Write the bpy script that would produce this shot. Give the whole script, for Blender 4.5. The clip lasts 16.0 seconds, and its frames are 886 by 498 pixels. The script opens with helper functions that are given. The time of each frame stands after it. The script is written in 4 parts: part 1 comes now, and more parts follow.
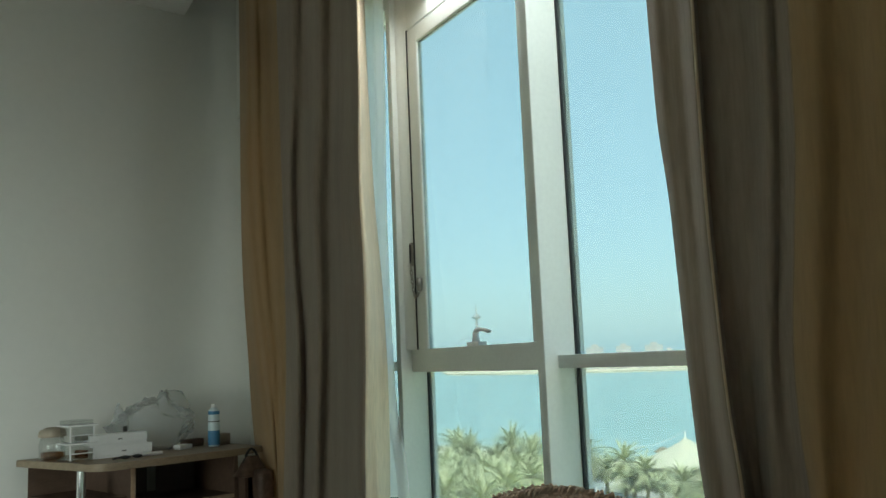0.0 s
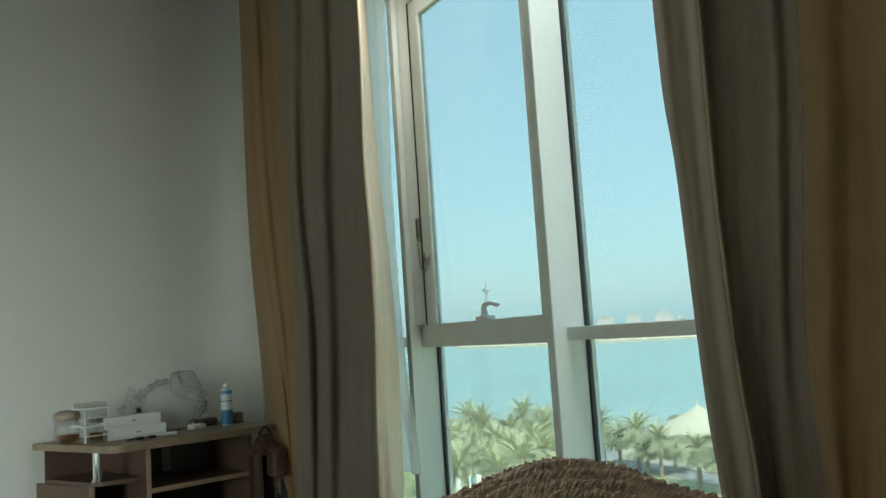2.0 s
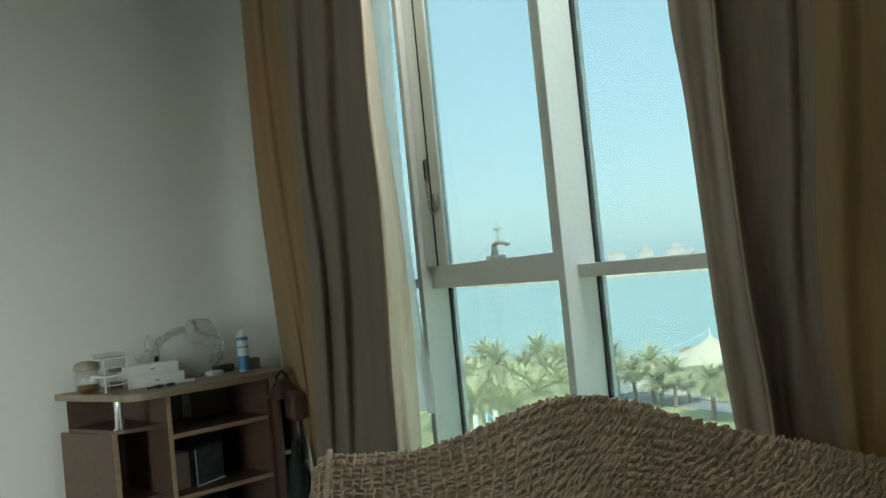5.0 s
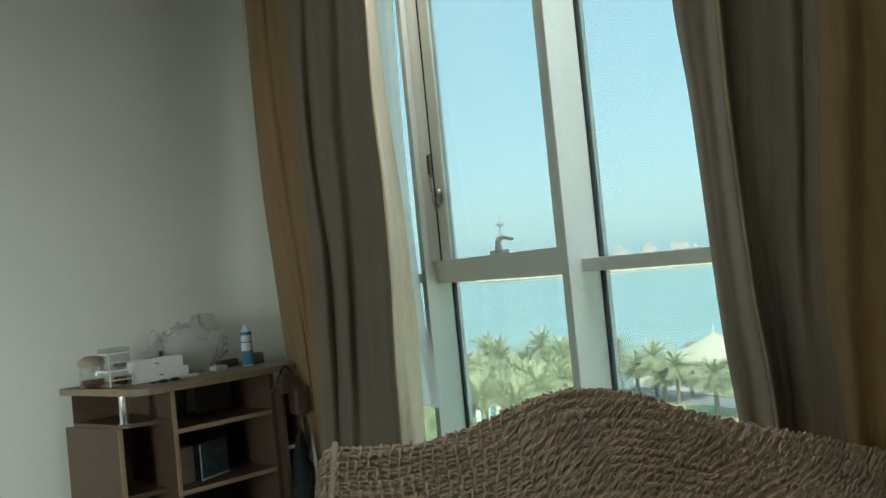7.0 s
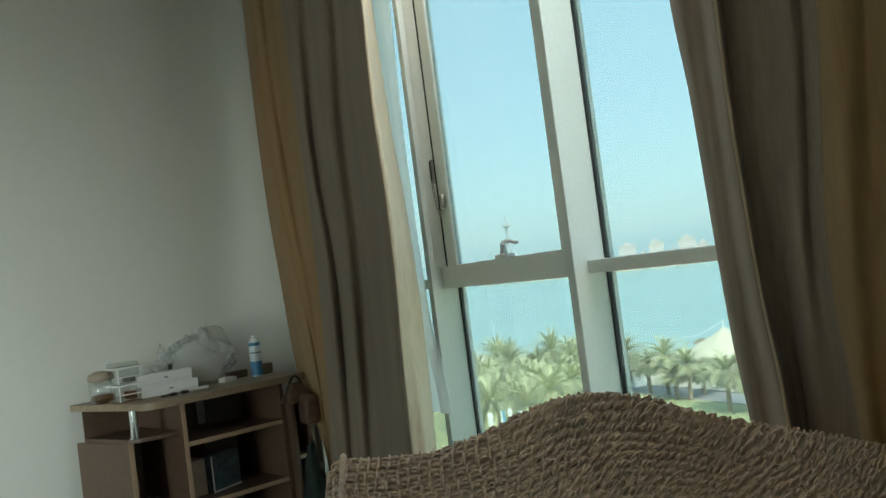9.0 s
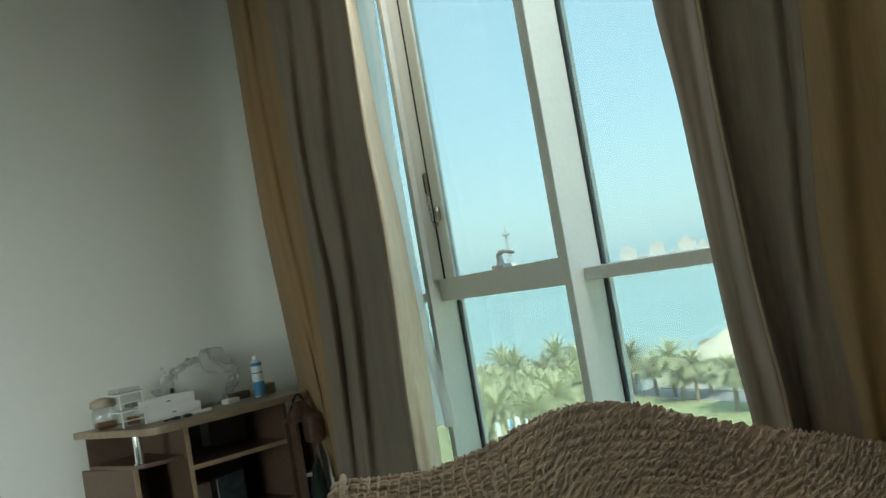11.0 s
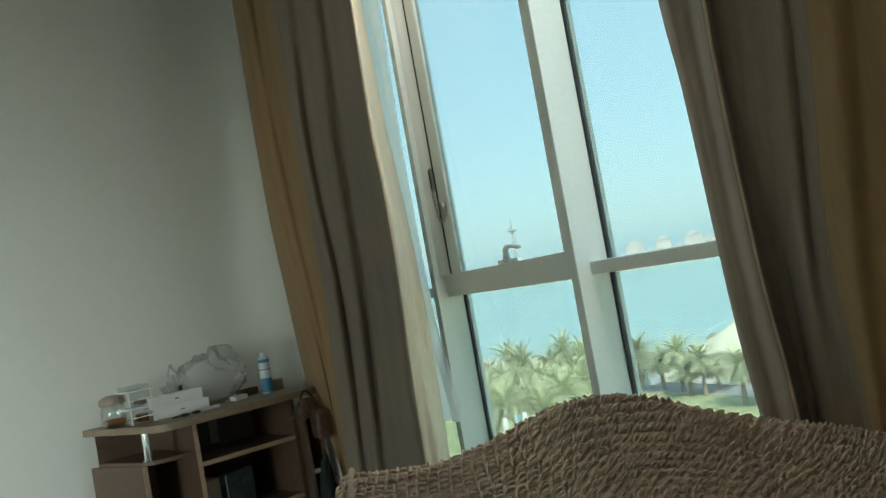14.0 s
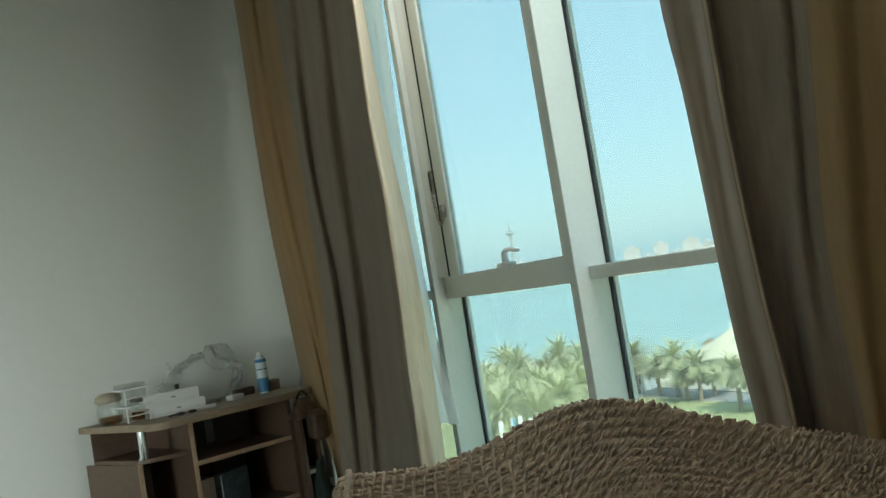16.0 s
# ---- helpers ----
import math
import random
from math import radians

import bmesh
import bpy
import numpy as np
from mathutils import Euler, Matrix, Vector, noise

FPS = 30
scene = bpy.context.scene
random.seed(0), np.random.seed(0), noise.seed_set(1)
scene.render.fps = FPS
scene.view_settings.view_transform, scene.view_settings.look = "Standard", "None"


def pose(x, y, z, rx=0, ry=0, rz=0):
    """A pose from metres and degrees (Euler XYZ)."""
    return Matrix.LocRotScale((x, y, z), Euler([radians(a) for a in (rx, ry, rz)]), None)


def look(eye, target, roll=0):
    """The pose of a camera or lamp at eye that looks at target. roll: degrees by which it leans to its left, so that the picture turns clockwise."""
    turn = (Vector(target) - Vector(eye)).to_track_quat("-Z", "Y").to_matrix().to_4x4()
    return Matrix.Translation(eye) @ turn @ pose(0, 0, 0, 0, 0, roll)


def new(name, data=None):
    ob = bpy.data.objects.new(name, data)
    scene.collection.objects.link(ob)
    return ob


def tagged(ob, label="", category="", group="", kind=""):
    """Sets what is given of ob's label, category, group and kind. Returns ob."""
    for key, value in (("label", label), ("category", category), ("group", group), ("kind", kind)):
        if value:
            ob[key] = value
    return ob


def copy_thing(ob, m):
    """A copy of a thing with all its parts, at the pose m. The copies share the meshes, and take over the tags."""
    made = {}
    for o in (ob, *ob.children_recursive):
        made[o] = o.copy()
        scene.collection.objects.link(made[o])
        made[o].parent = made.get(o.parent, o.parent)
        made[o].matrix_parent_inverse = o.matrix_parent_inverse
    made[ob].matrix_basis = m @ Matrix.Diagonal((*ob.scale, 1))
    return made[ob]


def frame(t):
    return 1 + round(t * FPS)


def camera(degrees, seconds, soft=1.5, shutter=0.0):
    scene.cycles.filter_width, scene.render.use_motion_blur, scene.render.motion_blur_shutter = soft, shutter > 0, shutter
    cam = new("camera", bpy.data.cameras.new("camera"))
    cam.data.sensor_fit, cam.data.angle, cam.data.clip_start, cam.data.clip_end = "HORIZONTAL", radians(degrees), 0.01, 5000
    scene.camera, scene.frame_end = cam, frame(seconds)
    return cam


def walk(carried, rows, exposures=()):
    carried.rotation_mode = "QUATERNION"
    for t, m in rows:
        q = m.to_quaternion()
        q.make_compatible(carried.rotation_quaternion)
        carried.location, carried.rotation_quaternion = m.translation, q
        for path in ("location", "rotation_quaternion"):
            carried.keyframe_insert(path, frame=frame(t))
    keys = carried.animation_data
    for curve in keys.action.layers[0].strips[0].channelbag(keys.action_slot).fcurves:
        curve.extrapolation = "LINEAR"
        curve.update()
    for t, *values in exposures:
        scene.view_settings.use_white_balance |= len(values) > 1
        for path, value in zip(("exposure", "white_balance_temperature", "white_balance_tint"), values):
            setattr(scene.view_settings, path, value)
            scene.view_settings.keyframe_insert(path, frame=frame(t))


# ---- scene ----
cam = camera(54.0, 16.0)
PATH = [
    (0, (0.006, 0.018, 1.126), (0.963, 1.756, 1.377), -2.4),
    (0.5, (0.005, 0.014, 1.127), (0.956, 1.756, 1.375), -2.8),
    (1, (0.013, 0.019, 1.13), (0.958, 1.766, 1.363), -3.2),
    (1.5, (0.012, 0.024, 1.129), (0.956, 1.774, 1.342), -3.4),
    (2, (0.015, 0.024, 1.129), (0.956, 1.779, 1.322), -3.8),
    (2.5, (0.016, 0.025, 1.13), (0.953, 1.783, 1.299), -4.1),
    (3, (0.018, 0.025, 1.13), (0.949, 1.789, 1.272), -4.5),
    (3.5, (0.018, 0.028, 1.131), (0.945, 1.796, 1.248), -4.9),
    (4, (0.024, 0.032, 1.131), (0.945, 1.805, 1.224), -5.2),
    (4.5, (0.022, 0.031, 1.131), (0.939, 1.806, 1.207), -5.5),
    (5, (0.024, 0.031, 1.132), (0.937, 1.81, 1.19), -5.6),
    (7.5, (0.019, 0.028, 1.129), (0.922, 1.812, 1.177), -5.7),
    (8, (0.022, 0.033, 1.13), (0.921, 1.819, 1.182), -6.0),
    (10.5, (0.039, 0.028, 1.139), (0.931, 1.817, 1.21), -9.4),
    (11, (0.043, 0.031, 1.138), (0.938, 1.818, 1.222), -9.7),
    (11.5, (0.04, 0.029, 1.137), (0.939, 1.812, 1.248), -9.9),
    (12, (0.039, 0.025, 1.137), (0.941, 1.804, 1.281), -10.1),
    (12.5, (0.042, 0.016, 1.138), (0.946, 1.79, 1.321), -10.4),
    (13, (0.035, 0.017, 1.135), (0.932, 1.796, 1.313), -10.3),
    (13.5, (0.04, 0.027, 1.134), (0.926, 1.816, 1.248), -10.1),
    (14, (0.041, 0.028, 1.135), (0.922, 1.822, 1.213), -10.1),
    (14.5, (0.043, 0.03, 1.135), (0.92, 1.827, 1.191), -10.0),
    (15, (0.042, 0.031, 1.136), (0.922, 1.826, 1.194), -9.8),
    (15.5, (0.04, 0.027, 1.136), (0.923, 1.82, 1.207), -9.5),
    (16, (0.037, 0.027, 1.136), (0.923, 1.818, 1.218), -9.3),
]
walk(cam, [(t, look(eye, target, roll)) for t, eye, target, roll in PATH], exposures=[(0, 1.92), (3, 1.96), (5, 2.01), (8, 2.02), (11, 2.08), (12, 2.0), (12.5, 1.91), (13, 1.94), (14, 2.06), (16, 2.07)])

# ---- world, sun, exposure ----
world = bpy.data.worlds.new("world")
scene.world = world
world.use_nodes = True
wn = world.node_tree
sky = wn.nodes.new("ShaderNodeTexSky")
sky.sky_type = "NISHITA"
sky.sun_disc = False
sky.sun_elevation = radians(48)
sky.sun_rotation = radians(205)
sky.altitude = 20
sky.air_density, sky.dust_density, sky.ozone_density = 1.2, 1.5, 2.2
haze = wn.nodes.new("ShaderNodeMix")
haze.data_type, haze.blend_type = "RGBA", "MIX"
haze.inputs["Factor"].default_value = 0.5
haze.inputs[7].default_value = (6.9, 11.0, 12.6, 1)     # even veil of haze over the clear sky
wn.links.new(sky.outputs["Color"], haze.inputs[6])
wn.links.new(haze.outputs[2], wn.nodes["Background"].inputs["Color"])
wn.nodes["Background"].inputs["Strength"].default_value = 0.15

sun = new("sun", bpy.data.lights.new("sun", "SUN"))
sun.data.energy = 5.0
sun.data.angle = radians(0.6)
sun.data.color = (1.0, 0.95, 0.86)
sun.matrix_world = look((0, 0, 0), (0.30, 0.62, -0.74))


def bay_fill(y0, y1, z0, z1, watts):
    """Fill lamp in an opening of the facade, standing in for sky light."""
    lamp = new("window_skylight", bpy.data.lights.new("window_skylight", "AREA"))
    lamp.data.shape = "RECTANGLE"
    lamp.data.size, lamp.data.size_y = y1 - y0, z1 - z0
    lamp.data.energy = watts
    lamp.data.color = (1.0, 0.95, 0.88)
    lamp.data.spread = radians(140)
    lamp.matrix_world = look((1.34, (y0 + y1) / 2, (z0 + z1) / 2), (0, (y0 + y1) / 2 + 0.25, (z0 + z1) / 2 - 0.45))


def side_fill(watts):
    """Added fill lamp in an unseen glazed door across the room."""
    lamp = new("side_fill_lamp", bpy.data.lights.new("side_fill_lamp", "AREA"))
    lamp.data.shape = "RECTANGLE"
    lamp.data.size, lamp.data.size_y = 1.5, 1.5
    lamp.data.spread = radians(58)
    lamp.data.energy = watts
    lamp.data.color = (0.86, 1.0, 0.94)
    lamp.matrix_world = look((-3.19, 0.8, 0.95), (-1.15, 4.2, 0.55))


def transom_light(watts):
    """Light of the high sky in the top of the opening between the curtains."""
    lamp = new("window_skylight", bpy.data.lights.new("window_skylight", "AREA"))
    lamp.data.shape = "RECTANGLE"
    lamp.data.size, lamp.data.size_y = 1.15, 0.12
    lamp.data.energy = watts
    lamp.data.color = (0.97, 1.0, 0.97)
    lamp.matrix_world = look((1.275, 1.87, 2.34), (0.50, 1.87, 1.0))


transom_light(1.8)
side_fill(3.7)
# weak fill added in bays that lie out of view
for k in range(1, 4):
    bay_fill(0.21 - 0.826 * k, 0.97 - 0.826 * k, 0.35, 2.38, (0.1, 0.3, 0.5)[k - 1])

# sky in the window behind the gathered curtain, on the wall beside it
behind = new("window_skylight", bpy.data.lights.new("window_skylight", "AREA"))
behind.data.shape = "RECTANGLE"
behind.data.size, behind.data.size_y = 0.2, 1.9
behind.data.energy = 0.3
behind.data.color = (0.97, 1.0, 0.97)
behind.matrix_world = look((1.33, 3.75, 1.25), (0.75, 4.3, 1.15))

# bright low sky seen past the near curtain, in the opening beside it
glow = new("window_skylight", bpy.data.lights.new("window_skylight", "AREA"))
glow.data.shape = "RECTANGLE"
glow.data.size, glow.data.size_y = 0.10, 1.9
glow.data.energy = 1.0
glow.data.spread = radians(150)
glow.data.color = (0.93, 0.99, 0.97)
glow.matrix_world = look((1.325, 1.07, 1.34), (0.45, 2.6, 1.0))


# ---- materials ----
def material(name, colour, rough=0.6, metal=0.0, vary=0.12, scale=6.0, fine=60.0, bump=0.1, bump_scale=None, stretch=(1, 1, 1), sheen=0.0, random_tint=0.0):
    m = bpy.data.materials.new(name)
    m.use_nodes = True
    nt = m.node_tree
    p = nt.nodes["Principled BSDF"]
    p.inputs["Roughness"].default_value = rough
    p.inputs["Metallic"].default_value = metal
    if sheen:
        p.inputs["Sheen Weight"].default_value = sheen
    tc = nt.nodes.new("ShaderNodeTexCoord")
    mp = nt.nodes.new("ShaderNodeMapping")
    mp.inputs["Scale"].default_value = stretch
    nt.links.new(tc.outputs["Object"], mp.inputs["Vector"])
    n1 = nt.nodes.new("ShaderNodeTexNoise")
    n1.inputs["Scale"].default_value = scale
    n1.inputs["Detail"].default_value = 5
    n2 = nt.nodes.new("ShaderNodeTexNoise")
    n2.inputs["Scale"].default_value = fine
    n2.inputs["Detail"].default_value = 3
    for n in (n1, n2):
        nt.links.new(mp.outputs["Vector"], n.inputs["Vector"])
    mix = nt.nodes.new("ShaderNodeMath")
    mix.operation = "MULTIPLY_ADD"
    nt.links.new(n2.outputs["Fac"], mix.inputs[0])
    mix.inputs[1].default_value = 0.5
    half = nt.nodes.new("ShaderNodeMath")
    half.operation = "MULTIPLY"
    nt.links.new(n1.outputs["Fac"], half.inputs[0])
    half.inputs[1].default_value = 0.5
    nt.links.new(half.outputs[0], mix.inputs[2])
    src = mix.outputs[0]
    if random_tint:
        info = nt.nodes.new("ShaderNodeObjectInfo")
        add = nt.nodes.new("ShaderNodeMath")
        add.operation = "MULTIPLY_ADD"
        nt.links.new(info.outputs["Random"], add.inputs[0])
        add.inputs[1].default_value = random_tint
        nt.links.new(src, add.inputs[2])
        src = add.outputs[0]
    ramp = nt.nodes.new("ShaderNodeValToRGB")
    lo = [max(0, c * (1 - vary)) for c in colour]
    hi = [min(1, c * (1 + vary)) for c in colour]
    ramp.color_ramp.elements[0].position, ramp.color_ramp.elements[0].color = 0.32, (*lo, 1)
    ramp.color_ramp.elements[1].position, ramp.color_ramp.elements[1].color = 0.68, (*hi, 1)
    nt.links.new(src, ramp.inputs["Fac"])
    nt.links.new(ramp.outputs["Color"], p.inputs["Base Color"])
    if bump:
        b = nt.nodes.new("ShaderNodeBump")
        b.inputs["Strength"].default_value = bump
        b.inputs["Distance"].default_value = 0.004
        src_b = n2
        if bump_scale:
            src_b = nt.nodes.new("ShaderNodeTexNoise")
            src_b.inputs["Scale"].default_value = bump_scale
            nt.links.new(mp.outputs["Vector"], src_b.inputs["Vector"])
        nt.links.new(src_b.outputs["Fac"], b.inputs["Height"])
        nt.links.new(b.outputs["Normal"], p.inputs["Normal"])
    return m


def cloth(name, colour, through_light, weight, vary=0.1, weave=700.0, streak=(1, 1, 0.12)):
    """A woven fabric that lets some light through."""
    m = material(name, colour, 0.92, vary=vary, scale=9, fine=140, bump=0.25, bump_scale=weave, stretch=streak, sheen=0.2)
    nt = m.node_tree
    out = nt.nodes["Material Output"]
    t = nt.nodes.new("ShaderNodeBsdfTranslucent")
    t.inputs["Color"].default_value = (*through_light, 1)
    mx = nt.nodes.new("ShaderNodeMixShader")
    mx.inputs[0].default_value = weight
    nt.links.new(nt.nodes["Principled BSDF"].outputs[0], mx.inputs[1])
    nt.links.new(t.outputs[0], mx.inputs[2])
    nt.links.new(mx.outputs[0], out.inputs["Surface"])
    return m


def glass(name, tint, gloss=0.08, rough=0.0):
    """Thin clear pane or plastic: tinted see-through with Fresnel gloss."""
    m = bpy.data.materials.new(name)
    m.use_nodes = True
    nt = m.node_tree
    out = nt.nodes["Material Output"]
    tr = nt.nodes.new("ShaderNodeBsdfTransparent")
    tr.inputs["Color"].default_value = (*tint, 1)
    gl = nt.nodes.new("ShaderNodeBsdfGlossy")
    gl.inputs["Roughness"].default_value = rough
    lw = nt.nodes.new("ShaderNodeLayerWeight")
    lw.inputs["Blend"].default_value = 0.5
    pw = nt.nodes.new("ShaderNodeMath")
    pw.operation = "POWER"
    pw.inputs[1].default_value = 4.5
    nt.links.new(lw.outputs["Facing"], pw.inputs[0])
    k = nt.nodes.new("ShaderNodeMath")
    k.operation = "MULTIPLY_ADD"
    k.inputs[1].default_value = 0.5
    k.inputs[2].default_value = gloss
    k.use_clamp = True
    nt.links.new(pw.outputs[0], k.inputs[0])
    mx = nt.nodes.new("ShaderNodeMixShader")
    nt.links.new(k.outputs[0], mx.inputs[0])
    nt.links.new(tr.outputs[0], mx.inputs[1])
    nt.links.new(gl.outputs[0], mx.inputs[2])
    nt.links.new(mx.outputs[0], out.inputs["Surface"])
    return m


def wood(name, dark, light, rough=0.45, axis=(1, 14, 14)):
    m = material(name, [(a + b) / 2 for a, b in zip(dark, light)], rough, vary=0.25, scale=3, fine=22, bump=0.12, stretch=axis)
    ramp = [n for n in m.node_tree.nodes if n.type == "VALTORGB"][0]
    ramp.color_ramp.elements[0].color = (*dark, 1)
    ramp.color_ramp.elements[1].color = (*light, 1)
    return m


WALL = material("painted_wall", (0.74, 0.74, 0.70), 0.85, vary=0.02, scale=1.5, fine=25, bump=0.06, bump_scale=180)
CEIL = material("ceiling_paint", (0.8, 0.8, 0.78), 0.9, vary=0.03, scale=2, bump=0.05)
FLOOR = material("floor_tile", (0.26, 0.22, 0.18), 0.35, vary=0.12, scale=4, bump=0.05)
ALU = material("powder_coated_aluminium", (0.75, 0.785, 0.745), 0.42, vary=0.04, scale=5, fine=80, bump=0.03)
RUBBER = material("black_rubber", (0.012, 0.013, 0.014), 0.7, vary=0.2, bump=0.05)
STEEL = material("worn_steel", (0.36, 0.34, 0.30), 0.38, metal=0.9, vary=0.3, scale=40, fine=300, bump=0.15)
ZINC = material("cast_handle", (0.82, 0.83, 0.82), 0.4, metal=0.0, vary=0.15, scale=40, bump=0.05)
CHROME = material("chrome", (0.75, 0.76, 0.77), 0.08, metal=1.0, vary=0.03, bump=0.0)
PANE = glass("tinted_pane", (0.370, 0.402, 0.392), 0.006)


def dusty(m, weight):
    """A film of pale dust on the glass, uneven at two scales, that scatters the daylight and veils the distance as
    haze.
    """
    nt = m.node_tree
    out = nt.nodes["Material Output"]
    film = nt.nodes.new("ShaderNodeBsdfTranslucent")
    film.inputs["Color"].default_value = (0.92, 0.94, 0.90, 1)
    tc = nt.nodes.new("ShaderNodeTexCoord")
    n = nt.nodes.new("ShaderNodeTexNoise")
    n.inputs["Scale"].default_value, n.inputs["Detail"].default_value = 3.0, 6
    nt.links.new(tc.outputs["Object"], n.inputs["Vector"])
    rng = nt.nodes.new("ShaderNodeMapRange")
    rng.inputs["From Min"].default_value, rng.inputs["From Max"].default_value = 0.3, 0.7
    rng.inputs["To Min"].default_value, rng.inputs["To Max"].default_value = weight * 0.8, weight * 1.2
    nt.links.new(n.outputs["Fac"], rng.inputs["Value"])
    mx = nt.nodes.new("ShaderNodeMixShader")
    nt.links.new(rng.outputs[0], mx.inputs[0])
    nt.links.new(out.inputs["Surface"].links[0].from_socket, mx.inputs[1])
    nt.links.new(film.outputs[0], mx.inputs[2])
    nt.links.new(mx.outputs[0], out.inputs["Surface"])


# the dust film doubles as haze over the view outside
dusty(PANE, 0.020)                                       # both faces of a pane carry it
STREAK = glass("dirt_film", (0.86, 0.89, 0.90), 0.0)
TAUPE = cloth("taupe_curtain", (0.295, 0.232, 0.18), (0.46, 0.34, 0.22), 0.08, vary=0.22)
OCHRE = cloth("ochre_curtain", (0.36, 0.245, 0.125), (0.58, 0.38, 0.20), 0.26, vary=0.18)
# curtain cloth with window light painted in, for edges that catch it
CREAM = cloth("lit_curtain_cloth", (0.80, 0.67, 0.51), (0.75, 0.60, 0.42), 0.30, vary=0.22)
SHEER = cloth("white_sheer", (0.92, 0.90, 0.93), (0.99, 0.95, 0.96), 0.80, vary=0.04)
KNIT = material("knitted_yarn", (0.74, 0.555, 0.42), 0.95, vary=0.20, scale=14, fine=420, bump=0.7, bump_scale=420, sheen=0.3)
DESK = wood("desk_laminate", (0.095, 0.058, 0.040), (0.150, 0.094, 0.064))
DESKTOP = wood("desk_top_laminate", (0.20, 0.145, 0.095), (0.34, 0.26, 0.175))
EDGE = wood("desk_edge_band", (0.34, 0.23, 0.15), (0.46, 0.33, 0.22))
BACKING = material("desk_back_board", (0.16, 0.15, 0.14), 0.6, vary=0.15, bump=0.05)
WHITEBOX = material("white_card", (0.86, 0.87, 0.87), 0.5, vary=0.03, bump=0.03)
GREYINK = material("grey_print", (0.25, 0.25, 0.26), 0.5, bump=0)
BLACK = material("black_plastic", (0.015, 0.015, 0.016), 0.35, vary=0.2, bump=0.05)
BLUE = material("blue_label", (0.05, 0.22, 0.42), 0.35, vary=0.1, bump=0.02)
BOTTLE = material("pale_plastic_bottle", (0.66, 0.76, 0.80), 0.3, vary=0.05, bump=0.02)
ACRYL = glass("clear_acrylic", (0.90, 0.93, 0.92), 0.16)
# white stands in for glints along the clear acrylic edges
GLINT = material("acrylic_edge_glint", (0.85, 0.86, 0.86), 0.12, vary=0.05, bump=0.0)
FILM = glass("thin_plastic_film", (0.96, 0.97, 0.97), 0.04, 0.35)
film_mix = FILM.node_tree.nodes.new("ShaderNodeMixShader")
film_white = FILM.node_tree.nodes.new("ShaderNodeBsdfDiffuse")
film_white.inputs["Color"].default_value = (0.75, 0.76, 0.76, 1)
film_mix.inputs[0].default_value = 0.26
for node in FILM.node_tree.nodes:
    if node.type == "MATH" and node.operation == "MULTIPLY_ADD":
        node.inputs[1].default_value = 0.05
FILM.node_tree.links.new(FILM.node_tree.nodes["Material Output"].inputs["Surface"].links[0].from_socket, film_mix.inputs[1])
FILM.node_tree.links.new(film_white.outputs[0], film_mix.inputs[2])
FILM.node_tree.links.new(film_mix.outputs[0], FILM.node_tree.nodes["Material Output"].inputs["Surface"])
BROWNBAG = material("brown_patterned_leather", (0.11, 0.065, 0.045), 0.5, vary=0.6, scale=18, fine=45, bump=0.2)
SAND = material("beach_sand", (0.74, 0.65, 0.49), 0.95, vary=0.12, scale=0.05, fine=0.6, bump=0.0)
GRASS = material("lawn_grass", (0.36, 0.38, 0.18), 0.9, vary=0.25, scale=0.15, fine=2.0, bump=0.0)
ASPHALT = material("road_asphalt", (0.30, 0.30, 0.30), 0.85, vary=0.12, scale=0.1, fine=1.5, bump=0.0)
PAVING = material("pale_paving", (0.50, 0.45, 0.38), 0.85, vary=0.1, scale=0.3, fine=2, bump=0.0)
# fronds far paler than leaves are, with the haze mixed into the colour
FROND = material("palm_frond", (0.41, 0.42, 0.25), 0.7, vary=0.4, scale=0.8, fine=3, bump=0.0, random_tint=0.25)
DRYFROND = material("dry_palm_frond", (0.30, 0.23, 0.11), 0.8, vary=0.25, scale=0.8, bump=0.0)
BARK = material("palm_bark", (0.28, 0.22, 0.15), 0.95, vary=0.3, scale=3, fine=12, bump=0.5)
CANVAS = material("tent_canvas", (0.66, 0.60, 0.45), 0.8, vary=0.04, scale=0.3, bump=0.0)
# far walls and glass paled alike: the haze is in their colours
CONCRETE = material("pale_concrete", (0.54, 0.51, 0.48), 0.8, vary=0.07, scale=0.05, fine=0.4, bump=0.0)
FARGLASS = material("hazed_far_glass", (0.46, 0.49, 0.49), 0.4, vary=0.1, bump=0.0)
# white cladding greyed, distance haze put into the colour
TOWERGREY = material("hazed_tower_cladding", (0.44, 0.47, 0.47), 0.6, vary=0.06, scale=0.1, fine=0.6, bump=0.0)
WHITEPAINT = material("white_paint", (0.80, 0.81, 0.80), 0.5, vary=0.03, bump=0.0)
BANNER = material("blue_banner", (0.10, 0.34, 0.50), 0.7, vary=0.15, bump=0.0)
WATER = material("sea_water", (0.30, 0.45, 0.43), 0.30, vary=0.12, scale=0.012, fine=0.15, bump=0.2, bump_scale=0.5, stretch=(1, 1, 1))
SHEET = material("cotton_sheet", (0.62, 0.6, 0.56), 0.9, vary=0.05, bump=0.15)
PICTURE = material("dark_picture_print", (0.06, 0.10, 0.12), 0.3, vary=0.85, scale=9, fine=30, bump=0.0)
REDCLOTH = material("dark_red_cloth", (0.12, 0.02, 0.02), 0.85, vary=0.3, scale=12, bump=0.2)
DARKGREEN = material("dark_green_fabric", (0.015, 0.03, 0.025), 0.8, vary=0.4, scale=20, bump=0.2)
TAN = material("tan_card", (0.36, 0.30, 0.23), 0.6, vary=0.12, scale=20, bump=0.05)
AMBER = glass("amber_liquid", (0.62, 0.36, 0.16), 0.1)


